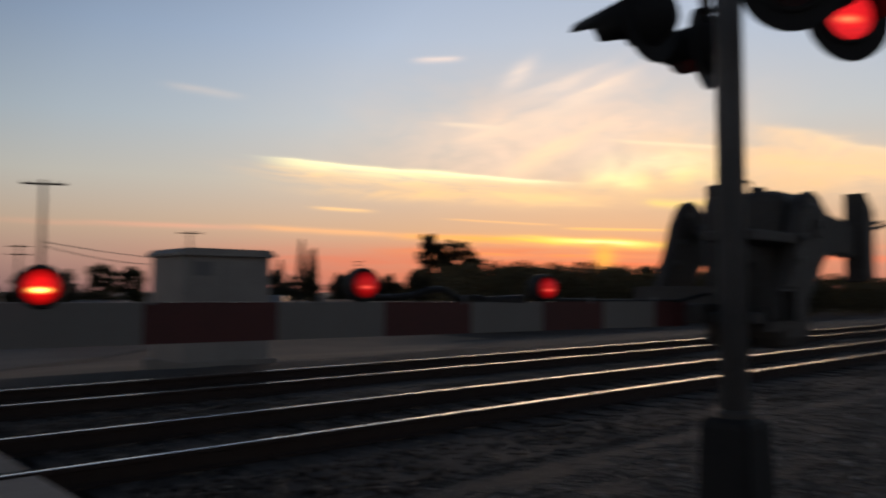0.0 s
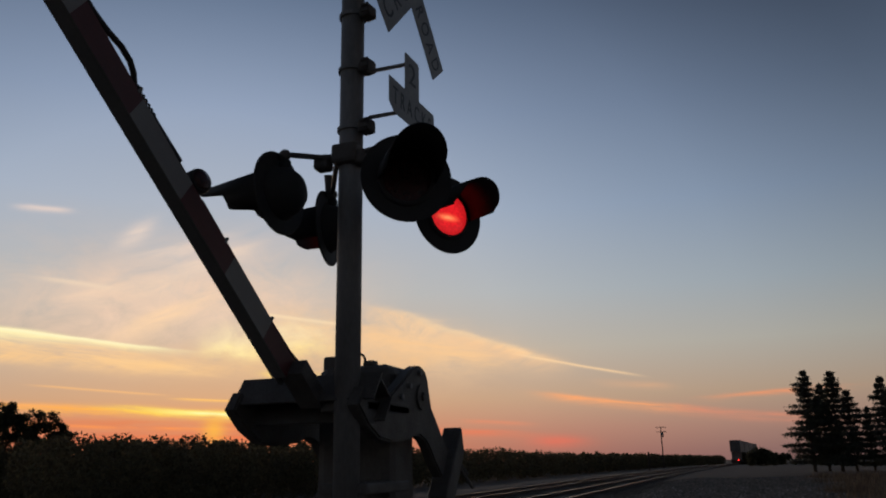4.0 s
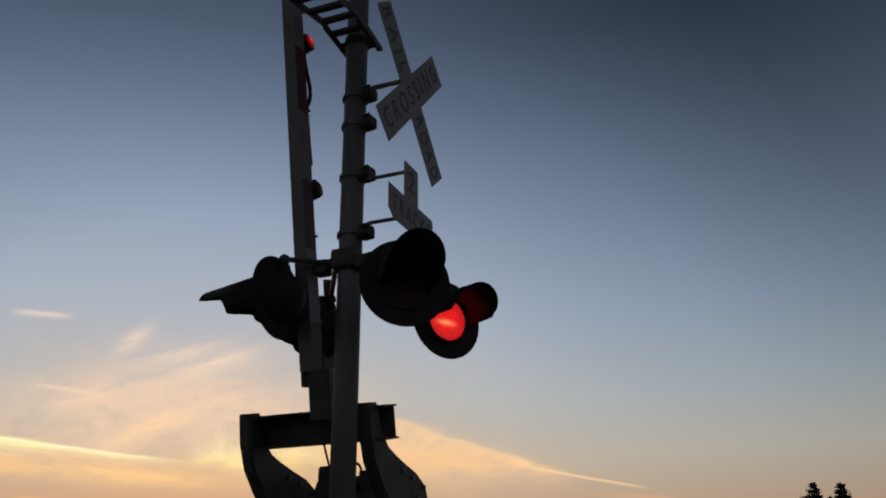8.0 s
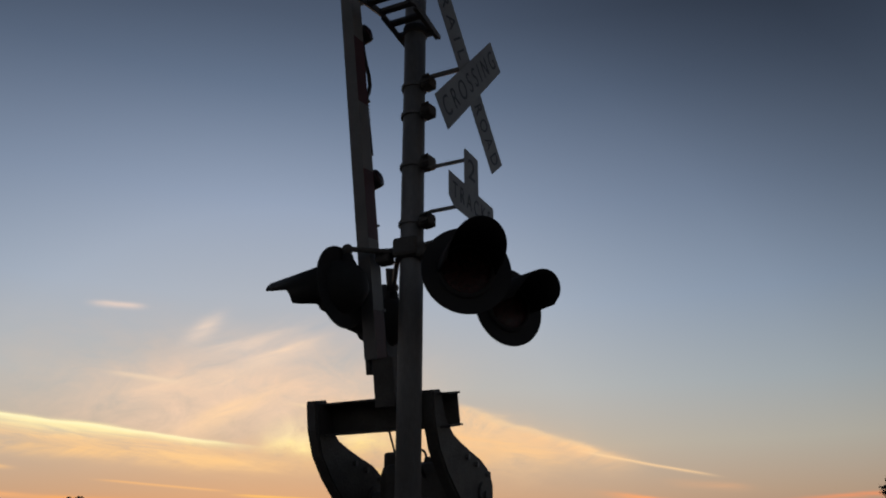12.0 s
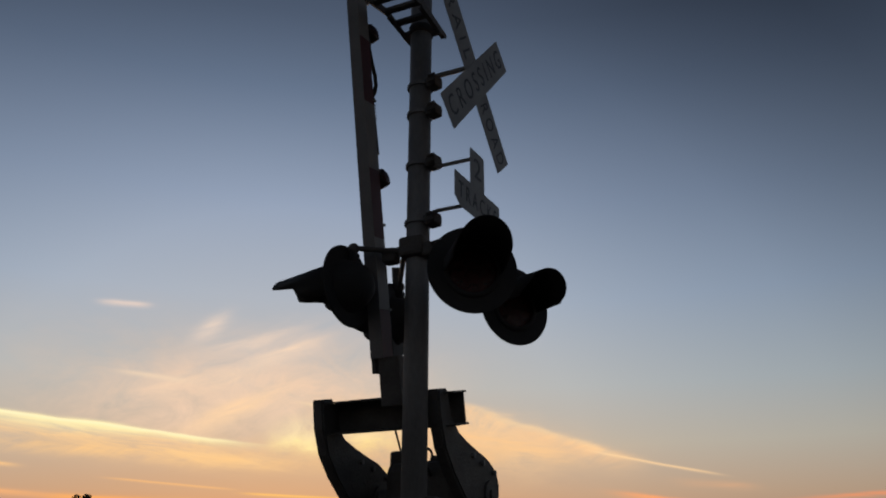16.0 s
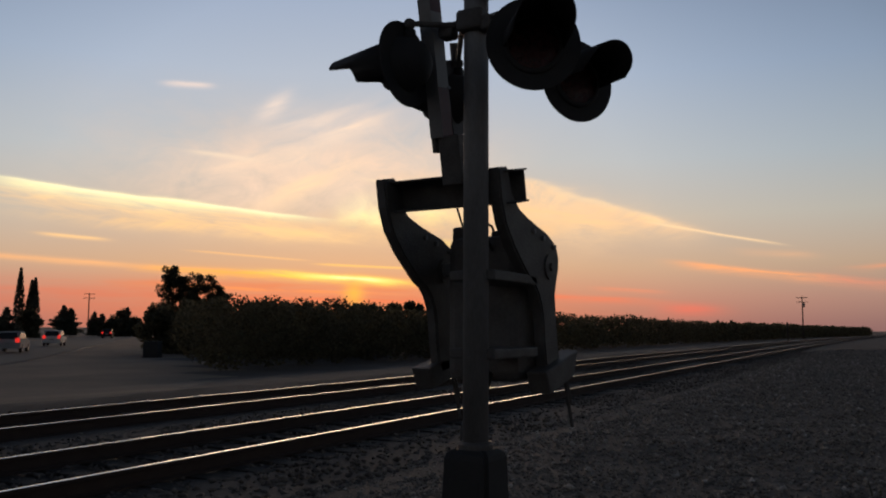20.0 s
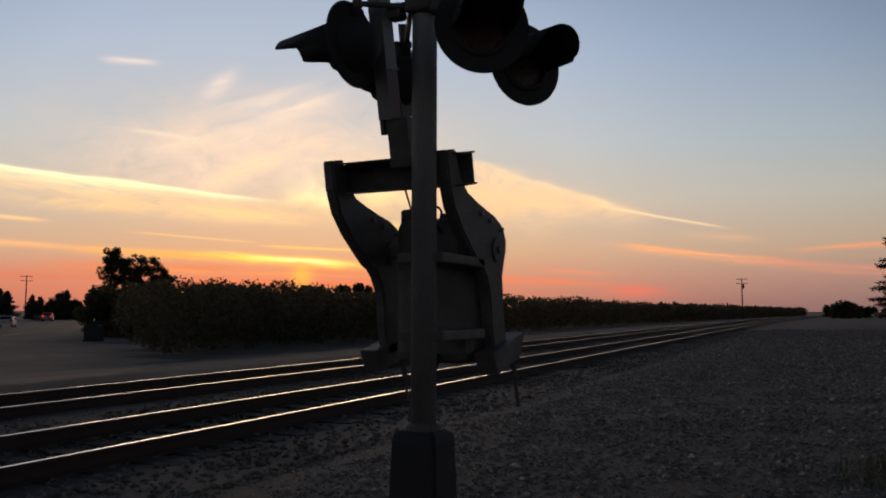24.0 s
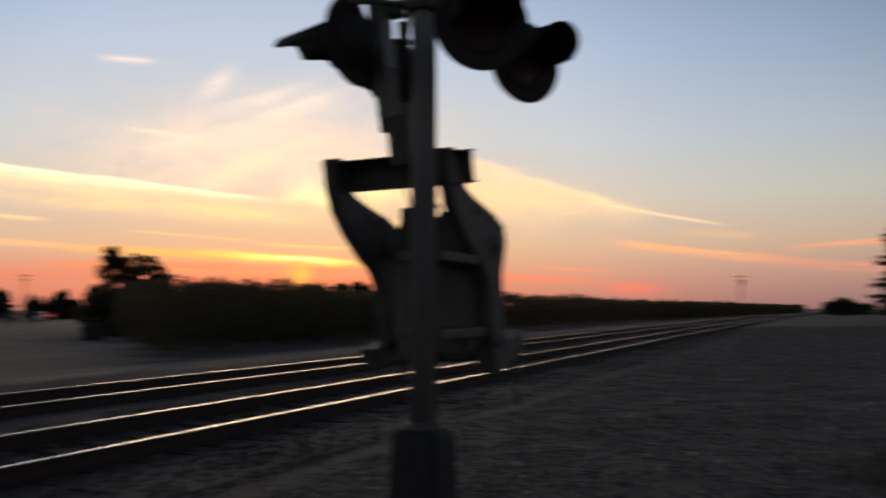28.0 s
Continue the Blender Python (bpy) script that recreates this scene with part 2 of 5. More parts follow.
# the sky dims with the angle from the sun, most of all overhead and behind
sx, sy, sz = -math.sin(radians(SUN_AZ)) * math.cos(radians(SUN_EL)), math.cos(radians(SUN_AZ)) * math.cos(radians(SUN_EL)), math.sin(radians(SUN_EL))
dot = wmath("ADD", wmath("ADD", wmath("MULTIPLY", DX, sx), wmath("MULTIPLY", DY, sy)), wmath("MULTIPLY", DZ, sz))
OFF_SUN = wmath("MULTIPLY", wmath("ARCCOSINE", dot), 57.2958)
dim = wmath("MULTIPLY", wmath("DIVIDE", wmath("SUBTRACT", OFF_SUN, 22.0), 28.0, clamp=True),
            wmath("MULTIPLY_ADD", wmath("POWER", wmath("DIVIDE", ELEV, 38.0, clamp=True), 2.0), 1.35, 0.25))
dim = wmath("MULTIPLY_ADD", wmath("DIVIDE", wmath("SUBTRACT", OFF_SUN, 60.0), 50.0, clamp=True), BEHIND, wmath("MULTIPLY", dim, -1.35))
dim = wmath("MULTIPLY_ADD", wmath("MULTIPLY", wmath("DIVIDE", wmath("SUBTRACT", OFF_SUN, 38.0), 14.0, clamp=True), wmath("DIVIDE", ELEV, 25.0, clamp=True)), -0.38, dim)
gain = wmath("POWER", 2.0, dim)
scaled = wt.nodes.new("ShaderNodeVectorMath")
scaled.operation = "SCALE"
wt.links.new(sky, scaled.inputs[0])
wt.links.new(gain, scaled.inputs["Scale"])
sky = scaled.outputs[0]
background = wt.nodes.new("ShaderNodeBackground")
background.inputs["Strength"].default_value = 1.0
wt.links.new(sky, background.inputs["Color"])
wt.links.new(background.outputs[0], wt.nodes.new("ShaderNodeOutputWorld").inputs[0])

sun = new("sun", bpy.data.lights.new("sun", "SUN"))
sun.data.energy, sun.data.angle, sun.data.color = 0.55, radians(30), (1.0, 0.68, 0.45)
a, e = radians(SUN_AZ), radians(SUN_EL)
sun.matrix_world = look((0, 0, 30), (30 * math.sin(a), -30 * math.cos(a), 30 - 30 * math.tan(e)))

# ---- materials ----
def material(name, colour, rough=0.6, metal=0.0, vary=0.25, scale=8.0, fine=60.0, bump=0.0, colour2=None, per_object=0.0,
             island=0.0, emit=None, power=0.0, spec=0.5, stretch=(1, 1, 1), transmission=0.0):
    m = bpy.data.materials.new(name)
    m.use_nodes = True
    nt = m.node_tree
    b = nt.nodes["Principled BSDF"]
    b.inputs["Roughness"].default_value, b.inputs["Metallic"].default_value = rough, metal
    b.inputs["Specular IOR Level"].default_value = spec
    b.inputs["Transmission Weight"].default_value = transmission
    c2 = colour2 or tuple(c * 0.5 for c in colour)
    tc = nt.nodes.new("ShaderNodeTexCoord")
    mp = nt.nodes.new("ShaderNodeMapping")
    mp.inputs["Scale"].default_value = stretch
    nt.links.new(tc.outputs["Object"], mp.inputs[0])
    n1, n2 = nt.nodes.new("ShaderNodeTexNoise"), nt.nodes.new("ShaderNodeTexNoise")
    for n, s in ((n1, scale), (n2, fine)):
        n.inputs["Scale"].default_value, n.inputs["Detail"].default_value = s, 5
        nt.links.new(mp.outputs[0], n.inputs["Vector"])
    add = nt.nodes.new("ShaderNodeMath")
    add.operation = "MULTIPLY_ADD"
    nt.links.new(n2.outputs["Fac"], add.inputs[0])
    add.inputs[1].default_value = 0.6
    sub = nt.nodes.new("ShaderNodeMath")
    sub.operation = "SUBTRACT"
    nt.links.new(n1.outputs["Fac"], sub.inputs[0])
    sub.inputs[1].default_value = 0.3
    nt.links.new(sub.outputs[0], add.inputs[2])
    ramp = nt.nodes.new("ShaderNodeMapRange")
    ramp.inputs[1].default_value, ramp.inputs[2].default_value = 0.5 - 0.25, 0.5 + 0.25
    ramp.inputs[3].default_value, ramp.inputs[4].default_value = 0.5 - min(0.5, vary * 2), 0.5 + min(0.5, vary * 2)
    nt.links.new(add.outputs[0], ramp.inputs[0])
    mix = nt.nodes.new("ShaderNodeMix")
    mix.data_type = "RGBA"
    mix.inputs[6].default_value, mix.inputs[7].default_value = (*c2, 1), (*colour, 1)
    nt.links.new(ramp.outputs[0], mix.inputs[0])
    out = mix.outputs[2]
    if per_object or island:
        if island:
            src = nt.nodes.new("ShaderNodeNewGeometry").outputs["Random Per Island"]
        else:
            src = nt.nodes.new("ShaderNodeObjectInfo").outputs["Random"]
        k = per_object or island
        mr = nt.nodes.new("ShaderNodeMapRange")
        mr.inputs[3].default_value, mr.inputs[4].default_value = 1 - k, 1 + k
        nt.links.new(src, mr.inputs[0])
        hv = nt.nodes.new("ShaderNodeHueSaturation")
        nt.links.new(mr.outputs[0], hv.inputs["Value"])
        nt.links.new(out, hv.inputs["Color"])
        out = hv.outputs[0]
    nt.links.new(out, b.inputs["Base Color"])
    if bump:
        bp = nt.nodes.new("ShaderNodeBump")
        bp.inputs["Strength"].default_value, bp.inputs["Distance"].default_value = bump, 0.02
        nt.links.new(n2.outputs["Fac"], bp.inputs["Height"])
        nt.links.new(bp.outputs[0], b.inputs["Normal"])
    if emit:
        b.inputs["Emission Color"].default_value, b.inputs["Emission Strength"].default_value = (*emit, 1), power
    return m


M_GALV = material("galvanised_steel", (0.26, 0.265, 0.27), 0.6, 0.3, 0.25, 6, 90, 0.15, (0.17, 0.172, 0.175), stretch=(1, 1, 0.25))
M_ALU = material("weathered_aluminium", (0.24, 0.24, 0.24), 0.6, 0.3, 0.2, 4, 60, 0.1, (0.17, 0.17, 0.17))
M_BLACK = material("black_enamel", (0.042, 0.042, 0.044), 0.7, 0.0, 0.25, 5, 80, 0.1, (0.034, 0.034, 0.034), spec=0.25)
M_CAST = material("cast_iron_paint", (0.13, 0.125, 0.12), 0.65, 0.2, 0.3, 7, 60, 0.3, (0.08, 0.075, 0.07))
M_CABLE = material("rubber_cable", (0.02, 0.02, 0.02), 0.6)
M_RED = material("red_reflective_sheet", (0.12, 0.028, 0.028), 0.55, 0, 0.3, 6, 70, 0.05, (0.08, 0.022, 0.022))
M_WHITE = material("white_reflective_sheet", (0.24, 0.235, 0.225), 0.55, 0, 0.3, 6, 70, 0.05, (0.22, 0.21, 0.2))
M_SIGN = material("white_sign_sheet", (0.36, 0.36, 0.35), 0.5, 0, 0.3, 3, 40, 0.03, (0.24, 0.24, 0.235))
M_LETTER = material("black_letter", (0.08, 0.08, 0.08), 0.5)
M_LENS = material("unlit_red_lens", (0.05, 0.006, 0.008), 0.2, 0, 0.3, 30, 160, 0.4, (0.025, 0.003, 0.004))


def lamp_material(name, colour, core, radius, power, across=(1, 0, 1), rim=0.6):
    """A lit ribbed lens: brightest round the lamp behind it, with a fine honeycomb of ribs."""
    m = bpy.data.materials.new(name)
    m.use_nodes = True
    nt = m.node_tree
    b = nt.nodes["Principled BSDF"]
    b.inputs["Base Color"].default_value, b.inputs["Roughness"].default_value = (0.2, 0.01, 0.01, 1), 0.3
    tc = nt.nodes.new("ShaderNodeTexCoord")
    ln = nt.nodes.new("ShaderNodeVectorMath")
    ln.operation = "LENGTH"
    mp = nt.nodes.new("ShaderNodeMapping")
    mp.inputs["Location"].default_value = (0.02 * across[0], 0.02 * across[1], 0.20)
    mp.inputs["Scale"].default_value = (across[0] * 2.4 * 0.14 / radius, across[1] * 2.4 * 0.14 / radius, 8.0 * 0.14 / radius)
    nt.links.new(tc.outputs["Object"], mp.inputs[0])
    nt.links.new(mp.outputs[0], ln.inputs[0])
    mr = nt.nodes.new("ShaderNodeMapRange")
    mr.inputs[1].default_value, mr.inputs[2].default_value = 0.0, 0.30
    mr.inputs[3].default_value, mr.inputs[4].default_value = 1.0, 0.0
    nt.links.new(ln.outputs["Value"], mr.inputs[0])
    pw = nt.nodes.new("ShaderNodeMath")
    pw.operation = "POWER"
    nt.links.new(mr.outputs[0], pw.inputs[0])
    pw.inputs[1].default_value = 2.2
    vo = nt.nodes.new("ShaderNodeTexVoronoi")
    vo.inputs["Scale"].default_value = 9.0 / radius
    nt.links.new(tc.outputs["Object"], vo.inputs["Vector"])
    mv = nt.nodes.new("ShaderNodeMapRange")
    mv.inputs[1].default_value, mv.inputs[2].default_value = 0.0, 0.7
    mv.inputs[3].default_value, mv.inputs[4].default_value = power * 1.1, power * 0.75
    nt.links.new(vo.outputs["Distance"], mv.inputs[0])
    mix = nt.nodes.new("ShaderNodeMix")
    mix.data_type = "RGBA"
    mix.inputs[6].default_value, mix.inputs[7].default_value = (*colour, 1), (*core, 1)
    nt.links.new(pw.outputs[0], mix.inputs[0])
    nt.links.new(mix.outputs[2], b.inputs["Emission Color"])
    fm, fl, fr, fx = (nt.nodes.new("ShaderNode" + k) for k in ("Mapping", "VectorMath", "MapRange", "Math"))
    fm.inputs["Scale"].default_value = [c / radius for c in across]
    fl.operation, fx.operation = "LENGTH", "MULTIPLY"
    fr.inputs[1].default_value, fr.inputs[2].default_value = 0.45, 1.0
    fr.inputs[3].default_value, fr.inputs[4].default_value = 1.0, rim
    nt.links.new(tc.outputs["Object"], fm.inputs[0])
    nt.links.new(fm.outputs[0], fl.inputs[0])
    nt.links.new(fl.outputs["Value"], fr.inputs[0])
    nt.links.new(fr.outputs[0], fx.inputs[0])
    nt.links.new(mv.outputs[0], fx.inputs[1])
    nt.links.new(fx.outputs[0], b.inputs["Emission Strength"])
    return m


M_LIT = lamp_material("lit_red_lens", (0.85, 0.016, 0.022), (1.6, 0.42, 0.16), 0.14, 1.05)
M_LITS = lamp_material("lit_arm_lamp", (0.38, 0.004, 0.005), (1.4, 0.14, 0.1), 0.05, 1.0, (0, 1, 1), 0.08)
M_LITTIP = lamp_material("lit_tip_lamp", (0.9, 0.006, 0.006), (9.0, 4.0, 0.8), 0.05, 1.0, (0, 1, 1), 0.1)
M_RAILTOP = material("polished_rail_steel", (0.9, 0.89, 0.88), 0.2, 1.0, 0.06, 1.5, 40, 0.0, (0.84, 0.83, 0.82), stretch=(1, 0.1, 1))
M_RUST = material("rusty_rail_side", (0.06, 0.042, 0.034), 0.85, 0.1, 0.4, 5, 70, 0.3, (0.05, 0.03, 0.025))
M_TIE = material("creosoted_timber", (0.05, 0.042, 0.036), 0.9, 0, 0.4, 4, 50, 0.5, (0.025, 0.022, 0.02), per_object=0.3, stretch=(0.3, 2, 1))
M_GROUND = material("gravelly_soil", (0.11, 0.096, 0.086), 0.95, 0, 0.5, 0.5, 22, 0.9, (0.06, 0.053, 0.048))
M_DUSTY = material("dusty_asphalt", (0.15, 0.14, 0.13), 0.9, 0, 0.3, 0.5, 40, 0.4, (0.1, 0.095, 0.09))
M_DIRT = material("dry_pale_dirt", (0.24, 0.188, 0.148), 0.95, 0, 0.4, 0.25, 12, 0.6, (0.14, 0.11, 0.087))
M_STONE = material("ballast_stone", (0.17, 0.148, 0.13), 0.9, 0, 0.35, 14, 70, 0.3, (0.09, 0.078, 0.07), island=0.5)
M_GRAVEL = material("dark_gravel_stone", (0.28, 0.25, 0.225), 0.9, 0, 0.35, 14, 70, 0.3, (0.13, 0.118, 0.105), island=0.55)
M_PALE = material("pale_stone", (0.55, 0.52, 0.48), 0.9, 0, 0.3, 14, 70, 0.3, (0.2, 0.19, 0.18), island=0.35)
M_ASPHALT_PANELSHADE = material("worn_asphalt", (0.06, 0.058, 0.056), 0.85, 0, 0.3, 0.7, 60, 0.5, (0.04, 0.039, 0.038))
M_CONC = material("weathered_concrete", (0.34, 0.32, 0.29), 0.9, 0, 0.3, 1.5, 30, 0.4, (0.22, 0.2, 0.18), per_object=0.15)
M_DRYGRASS = material("dry_grass", (0.26, 0.2, 0.145), 0.9, 0, 0.3, 3, 20, 0, (0.14, 0.11, 0.08), island=0.4)
M_GREENWEED = material("green_weed", (0.11, 0.115, 0.075), 0.8, 0, 0.3, 3, 20, 0, (0.075, 0.08, 0.052), island=0.4)
M_CONIFER = material("conifer_needles", (0.12, 0.13, 0.1), 0.7, 0, 0.3, 1, 12, 0, (0.08, 0.09, 0.07), island=0.4)
M_LEAF = material("broad_leaves", (0.12, 0.12, 0.075), 0.7, 0, 0.3, 1, 12, 0, (0.06, 0.065, 0.04), island=0.4)
M_ORCHARD = material("orchard_leaves", (0.15, 0.13, 0.075), 0.75, 0, 0.3, 0.4, 6, 0, (0.1, 0.088, 0.052), island=0.4)
M_BARK = material("bark", (0.1, 0.075, 0.055), 0.9, 0, 0.4, 3, 20, 0.6, (0.05, 0.038, 0.03), stretch=(1, 1, 0.2))
M_POLE = material("weathered_pole_timber", (0.1, 0.08, 0.065), 0.9, 0, 0.3, 2, 25, 0.4, (0.06, 0.05, 0.04), stretch=(1, 1, 0.1))
M_INSUL = material("porcelain_insulator", (0.4, 0.36, 0.32), 0.3)
M_SHED = material("painted_metal_shed", (0.42, 0.4, 0.37), 0.6, 0.1, 0.2, 1.2, 30, 0.1, (0.3, 0.28, 0.26))
M_WALLGREY = material("grey_block_wall", (0.3, 0.3, 0.3), 0.9, 0, 0.25, 1, 20, 0.2, (0.2, 0.2, 0.2))
M_YELLOW = material("faded_yellow_sign", (0.55, 0.36, 0.05), 0.6, 0, 0.25, 2, 30, 0, (0.42, 0.26, 0.04))
M_TAN = material("bleached_plywood", (0.5, 0.36, 0.19), 0.8, 0, 0.3, 2, 30, 0.1, (0.38, 0.27, 0.14), stretch=(1, 1, 0.3))
M_CONTAINER = [material("container_paint_" + n, c, 0.6, 0.1, 0.3, 0.5, 8, 0.1, tuple(x * 0.6 for x in c)) for n, c in
               (("white", (0.22, 0.215, 0.21)), ("grey", (0.16, 0.16, 0.16)), ("blue", (0.1, 0.16, 0.26)), ("brown", (0.26, 0.12, 0.08)))]
M_CARSTEEL = material("wagon_steel", (0.1, 0.085, 0.075), 0.8, 0.2, 0.3, 1, 12, 0.2, (0.06, 0.05, 0.045))
M_TYRE = material("tyre_rubber", (0.02, 0.02, 0.02), 0.85)
M_GLASS = material("dark_car_glass", (0.02, 0.024, 0.028), 0.25, 0, 0.1)
M_RIM = material("alloy_rim", (0.3, 0.3, 0.31), 0.5, 0.5)
M_TAIL = material("tail_lamp", (0.3, 0.01, 0.01), 0.5, emit=(1, 0.04, 0.03), power=0.6)
M_TAILOFF = material("tail_lamp_unlit", (0.2, 0.012, 0.012), 0.25)
M_HEAD = material("head_lamp", (0.7, 0.7, 0.7), 0.2, emit=(1, 0.93, 0.8), power=2.5)
M_CLEAR = material("clear_lamp_glass", (0.55, 0.55, 0.55), 0.15)
M_PAINT = {n: material("car_paint_" + n, c, 0.6, 0.0, 0.1, 1, 20, 0, tuple(x * 0.85 for x in c), spec=0.08) for n, c in
           (("white", (0.6, 0.6, 0.6)), ("silver", (0.36, 0.37, 0.38)), ("dark", (0.04, 0.04, 0.05)), ("red", (0.25, 0.02, 0.02)),
            ("grey", (0.14, 0.14, 0.15)))}


def leafy(m, share):
    """Lets light through the leaves of a foliage material."""
    nt = m.node_tree
    b = nt.nodes["Principled BSDF"]
    tr, mix = nt.nodes.new("ShaderNodeBsdfTranslucent"), nt.nodes.new("ShaderNodeMixShader")
    nt.links.new(b.inputs["Base Color"].links[0].from_socket, tr.inputs["Color"])
    mix.inputs[0].default_value = share
    nt.links.new(b.outputs[0], mix.inputs[1])
    nt.links.new(tr.outputs[0], mix.inputs[2])
    out = [n for n in nt.nodes if n.type == "OUTPUT_MATERIAL"][0]
    nt.links.new(mix.outputs[0], out.inputs[0])


for m, share in ((M_CONIFER, 0.45), (M_LEAF, 0.6), (M_ORCHARD, 0.5), (M_DRYGRASS, 0.4), (M_GREENWEED, 0.4)):
    leafy(m, share)


# ---- building tools ----
def obj(name, bm, mat, parent=None, label="", at=None, smooth=False):
    me = bpy.data.meshes.new(name)
    if smooth:
        for f in bm.faces:
            f.smooth = True
    bm.normal_update()
    bm.to_mesh(me)
    bm.free()
    for m in (mat if isinstance(mat, (list, tuple)) else [mat]):
        me.materials.append(m)
    ob = new(name, me)
    if at is not None:
        ob.matrix_basis = at
    if parent is not None:
        ob.parent = parent
    return tagged(ob, label)


def part(name, bm, mat, parent, label="", at=None, smooth=False):
    return obj(name, bm, mat, parent, label, at, smooth)


def thing(name, label, category, at=None, group="", kind=""):
    ob = new(name)
    ob.empty_display_size = 0.1
    if at is not None:
        ob.matrix_basis = at
    return tagged(ob, label, category, group, kind)


def again(ob, parent, at):
    """The same piece once more under parent."""
    c = new(ob.name, ob.data)
    c.parent, c.matrix_basis = parent, at
    return c


def box(bm, c, s, m=None, bevel=0.0):
    r = bmesh.ops.create_cube(bm, size=1.0)
    bmesh.ops.transform(bm, matrix=Matrix.LocRotScale(c, None, s), verts=r["verts"])
    if bevel:
        ed = list({e for v in r["verts"] for e in v.link_edges})
        rb = bmesh.ops.bevel(bm, geom=ed, offset=bevel, segments=2, affect="EDGES", profile=0.5)
        vs = list({v for f in rb["faces"] for v in f.verts} | {v for v in r["verts"] if v.is_valid})
    else:
        vs = r["verts"]
    if m is not None:
        seen = set()
        todo = [v for v in vs if v.is_valid]
        while todo:
            v = todo.pop()
            if v in seen:
                continue
            seen.add(v)
            todo += [e.other_vert(v) for e in v.link_edges if e.other_vert(v) not in seen]
        bmesh.ops.transform(bm, matrix=m, verts=list(seen))
    return bm


def tube(bm, p0, p1, r0, r1=None, seg=12, caps=True):
    p0, p1 = Vector(p0), Vector(p1)
    d = p1 - p0
    m = Matrix.Translation((p0 + p1) / 2) @ d.to_track_quat("Z", "Y").to_matrix().to_4x4()
    bmesh.ops.create_cone(bm, cap_ends=caps, segments=seg, radius1=r0, radius2=r0 if r1 is None else r1, depth=d.length, matrix=m)
    return bm


def pipe(bm, pts, r, seg=8):
    """A bent round bar through pts."""
    pts = [Vector(p) for p in pts]
    rings = []
    side = None
    for i, p in enumerate(pts):
        d = (pts[min(i + 1, len(pts) - 1)] - pts[max(i - 1, 0)]).normalized()
        if side is None:
            side = d.orthogonal().normalized()
        side = (side - d * side.dot(d)).normalized()
        up = d.cross(side)
        rings.append([bm.verts.new(p + r * (math.cos(k * 2 * math.pi / seg) * side + math.sin(k * 2 * math.pi / seg) * up)) for k in range(seg)])
    for a, b in zip(rings, rings[1:]):
        for k in range(seg):
            bm.faces.new((a[k], a[(k + 1) % seg], b[(k + 1) % seg], b[k]))
    bm.faces.new(rings[0][::-1])
    bm.faces.new(rings[-1])
    return bm


def lathe(bm, profile, seg=24, m=None):
    """Turns (radius, height) round the z axis."""
    rings = []
    for r, h in profile:
        if r < 1e-5:
            rings.append([bm.verts.new((0, 0, h))])
        else:
            rings.append([bm.verts.new((r * math.cos(k * 2 * math.pi / seg), r * math.sin(k * 2 * math.pi / seg), h)) for k in range(seg)])
    for a, b in zip(rings, rings[1:]):
        for k in range(seg):
            q = [a[k % len(a)], a[(k + 1) % len(a)], b[(k + 1) % len(b)], b[k % len(b)]]
            q = list(dict.fromkeys(q))
            if len(q) > 2:
                bm.faces.new(q)
    if m is not None:
        bmesh.ops.transform(bm, matrix=m, verts=[v for r in rings for v in r])
    return bm


def prism(bm, poly, lo, hi, axis="x", shift=None):
    """A flat outline in the two other axes, made thick along axis. shift(a, b): offset along axis."""
    def at(a, b, c):
        c += shift(a, b) if shift else 0
        return {"x": (c, a, b), "y": (a, c, b), "z": (a, b, c)}[axis]
    v0, v1 = [bm.verts.new(at(a, b, lo)) for a, b in poly], [bm.verts.new(at(a, b, hi)) for a, b in poly]
    n = len(poly)
    f = [bm.faces.new(v0), bm.faces.new(v1[::-1])]
    for i in range(n):
        f.append(bm.faces.new((v0[i], v1[i], v1[(i + 1) % n], v0[(i + 1) % n])))
    bmesh.ops.recalc_face_normals(bm, faces=f)
    return bm


def B():
    return bmesh.new()


def mesh_object(name, verts, faces, mat, parent=None):
    """Quads or triangles from arrays, for foliage and stones."""
    me = bpy.data.meshes.new(name)
    n = faces.shape[1]
    me.vertices.add(len(verts))
    me.vertices.foreach_set("co", verts.astype(np.float32).ravel())
    me.loops.add(faces.size)
    me.loops.foreach_set("vertex_index", faces.astype(np.int32).ravel())
    me.polygons.add(len(faces))
    me.polygons.foreach_set("loop_start", np.arange(0, faces.size, n, dtype=np.int32))
    me.materials.append(mat)
    me.update(calc_edges=True)
    ob = new(name, me)
    if parent is not None:
        ob.parent = parent
    return ob


def leaves(centres, size, rng, flat=0.0, aspect=0.5):
    """Little quads turned all ways at the centres."""
    n = len(centres)
    a = rng.normal(size=(n, 3))
    a[:, 2] *= 1 - flat
    a /= np.linalg.norm(a, axis=1)[:, None]
    b = np.cross(a, rng.normal(size=(n, 3)))
    b /= np.linalg.norm(b, axis=1)[:, None]
    s = (np.asarray(size) * rng.uniform(0.6, 1.3, n))[:, None]
    a, b = a * s, b * s * aspect
    v = np.stack([centres - a, centres - b, centres + a, centres + b], 1).reshape(-1, 3)
    return v, np.arange(4 * n).reshape(n, 4)

# ---- ground, road, tracks ----
TRACKS = (-6.83, -10.55)
HEADS = 1.51
RAIL_TOP = 0.085


def bend(y):
    """How far the tracks have turned to the right at y."""
    return max(0.0, y - 40) ** 2 / 5800 if y < 420 else 24.9 + (y - 420) * 0.131


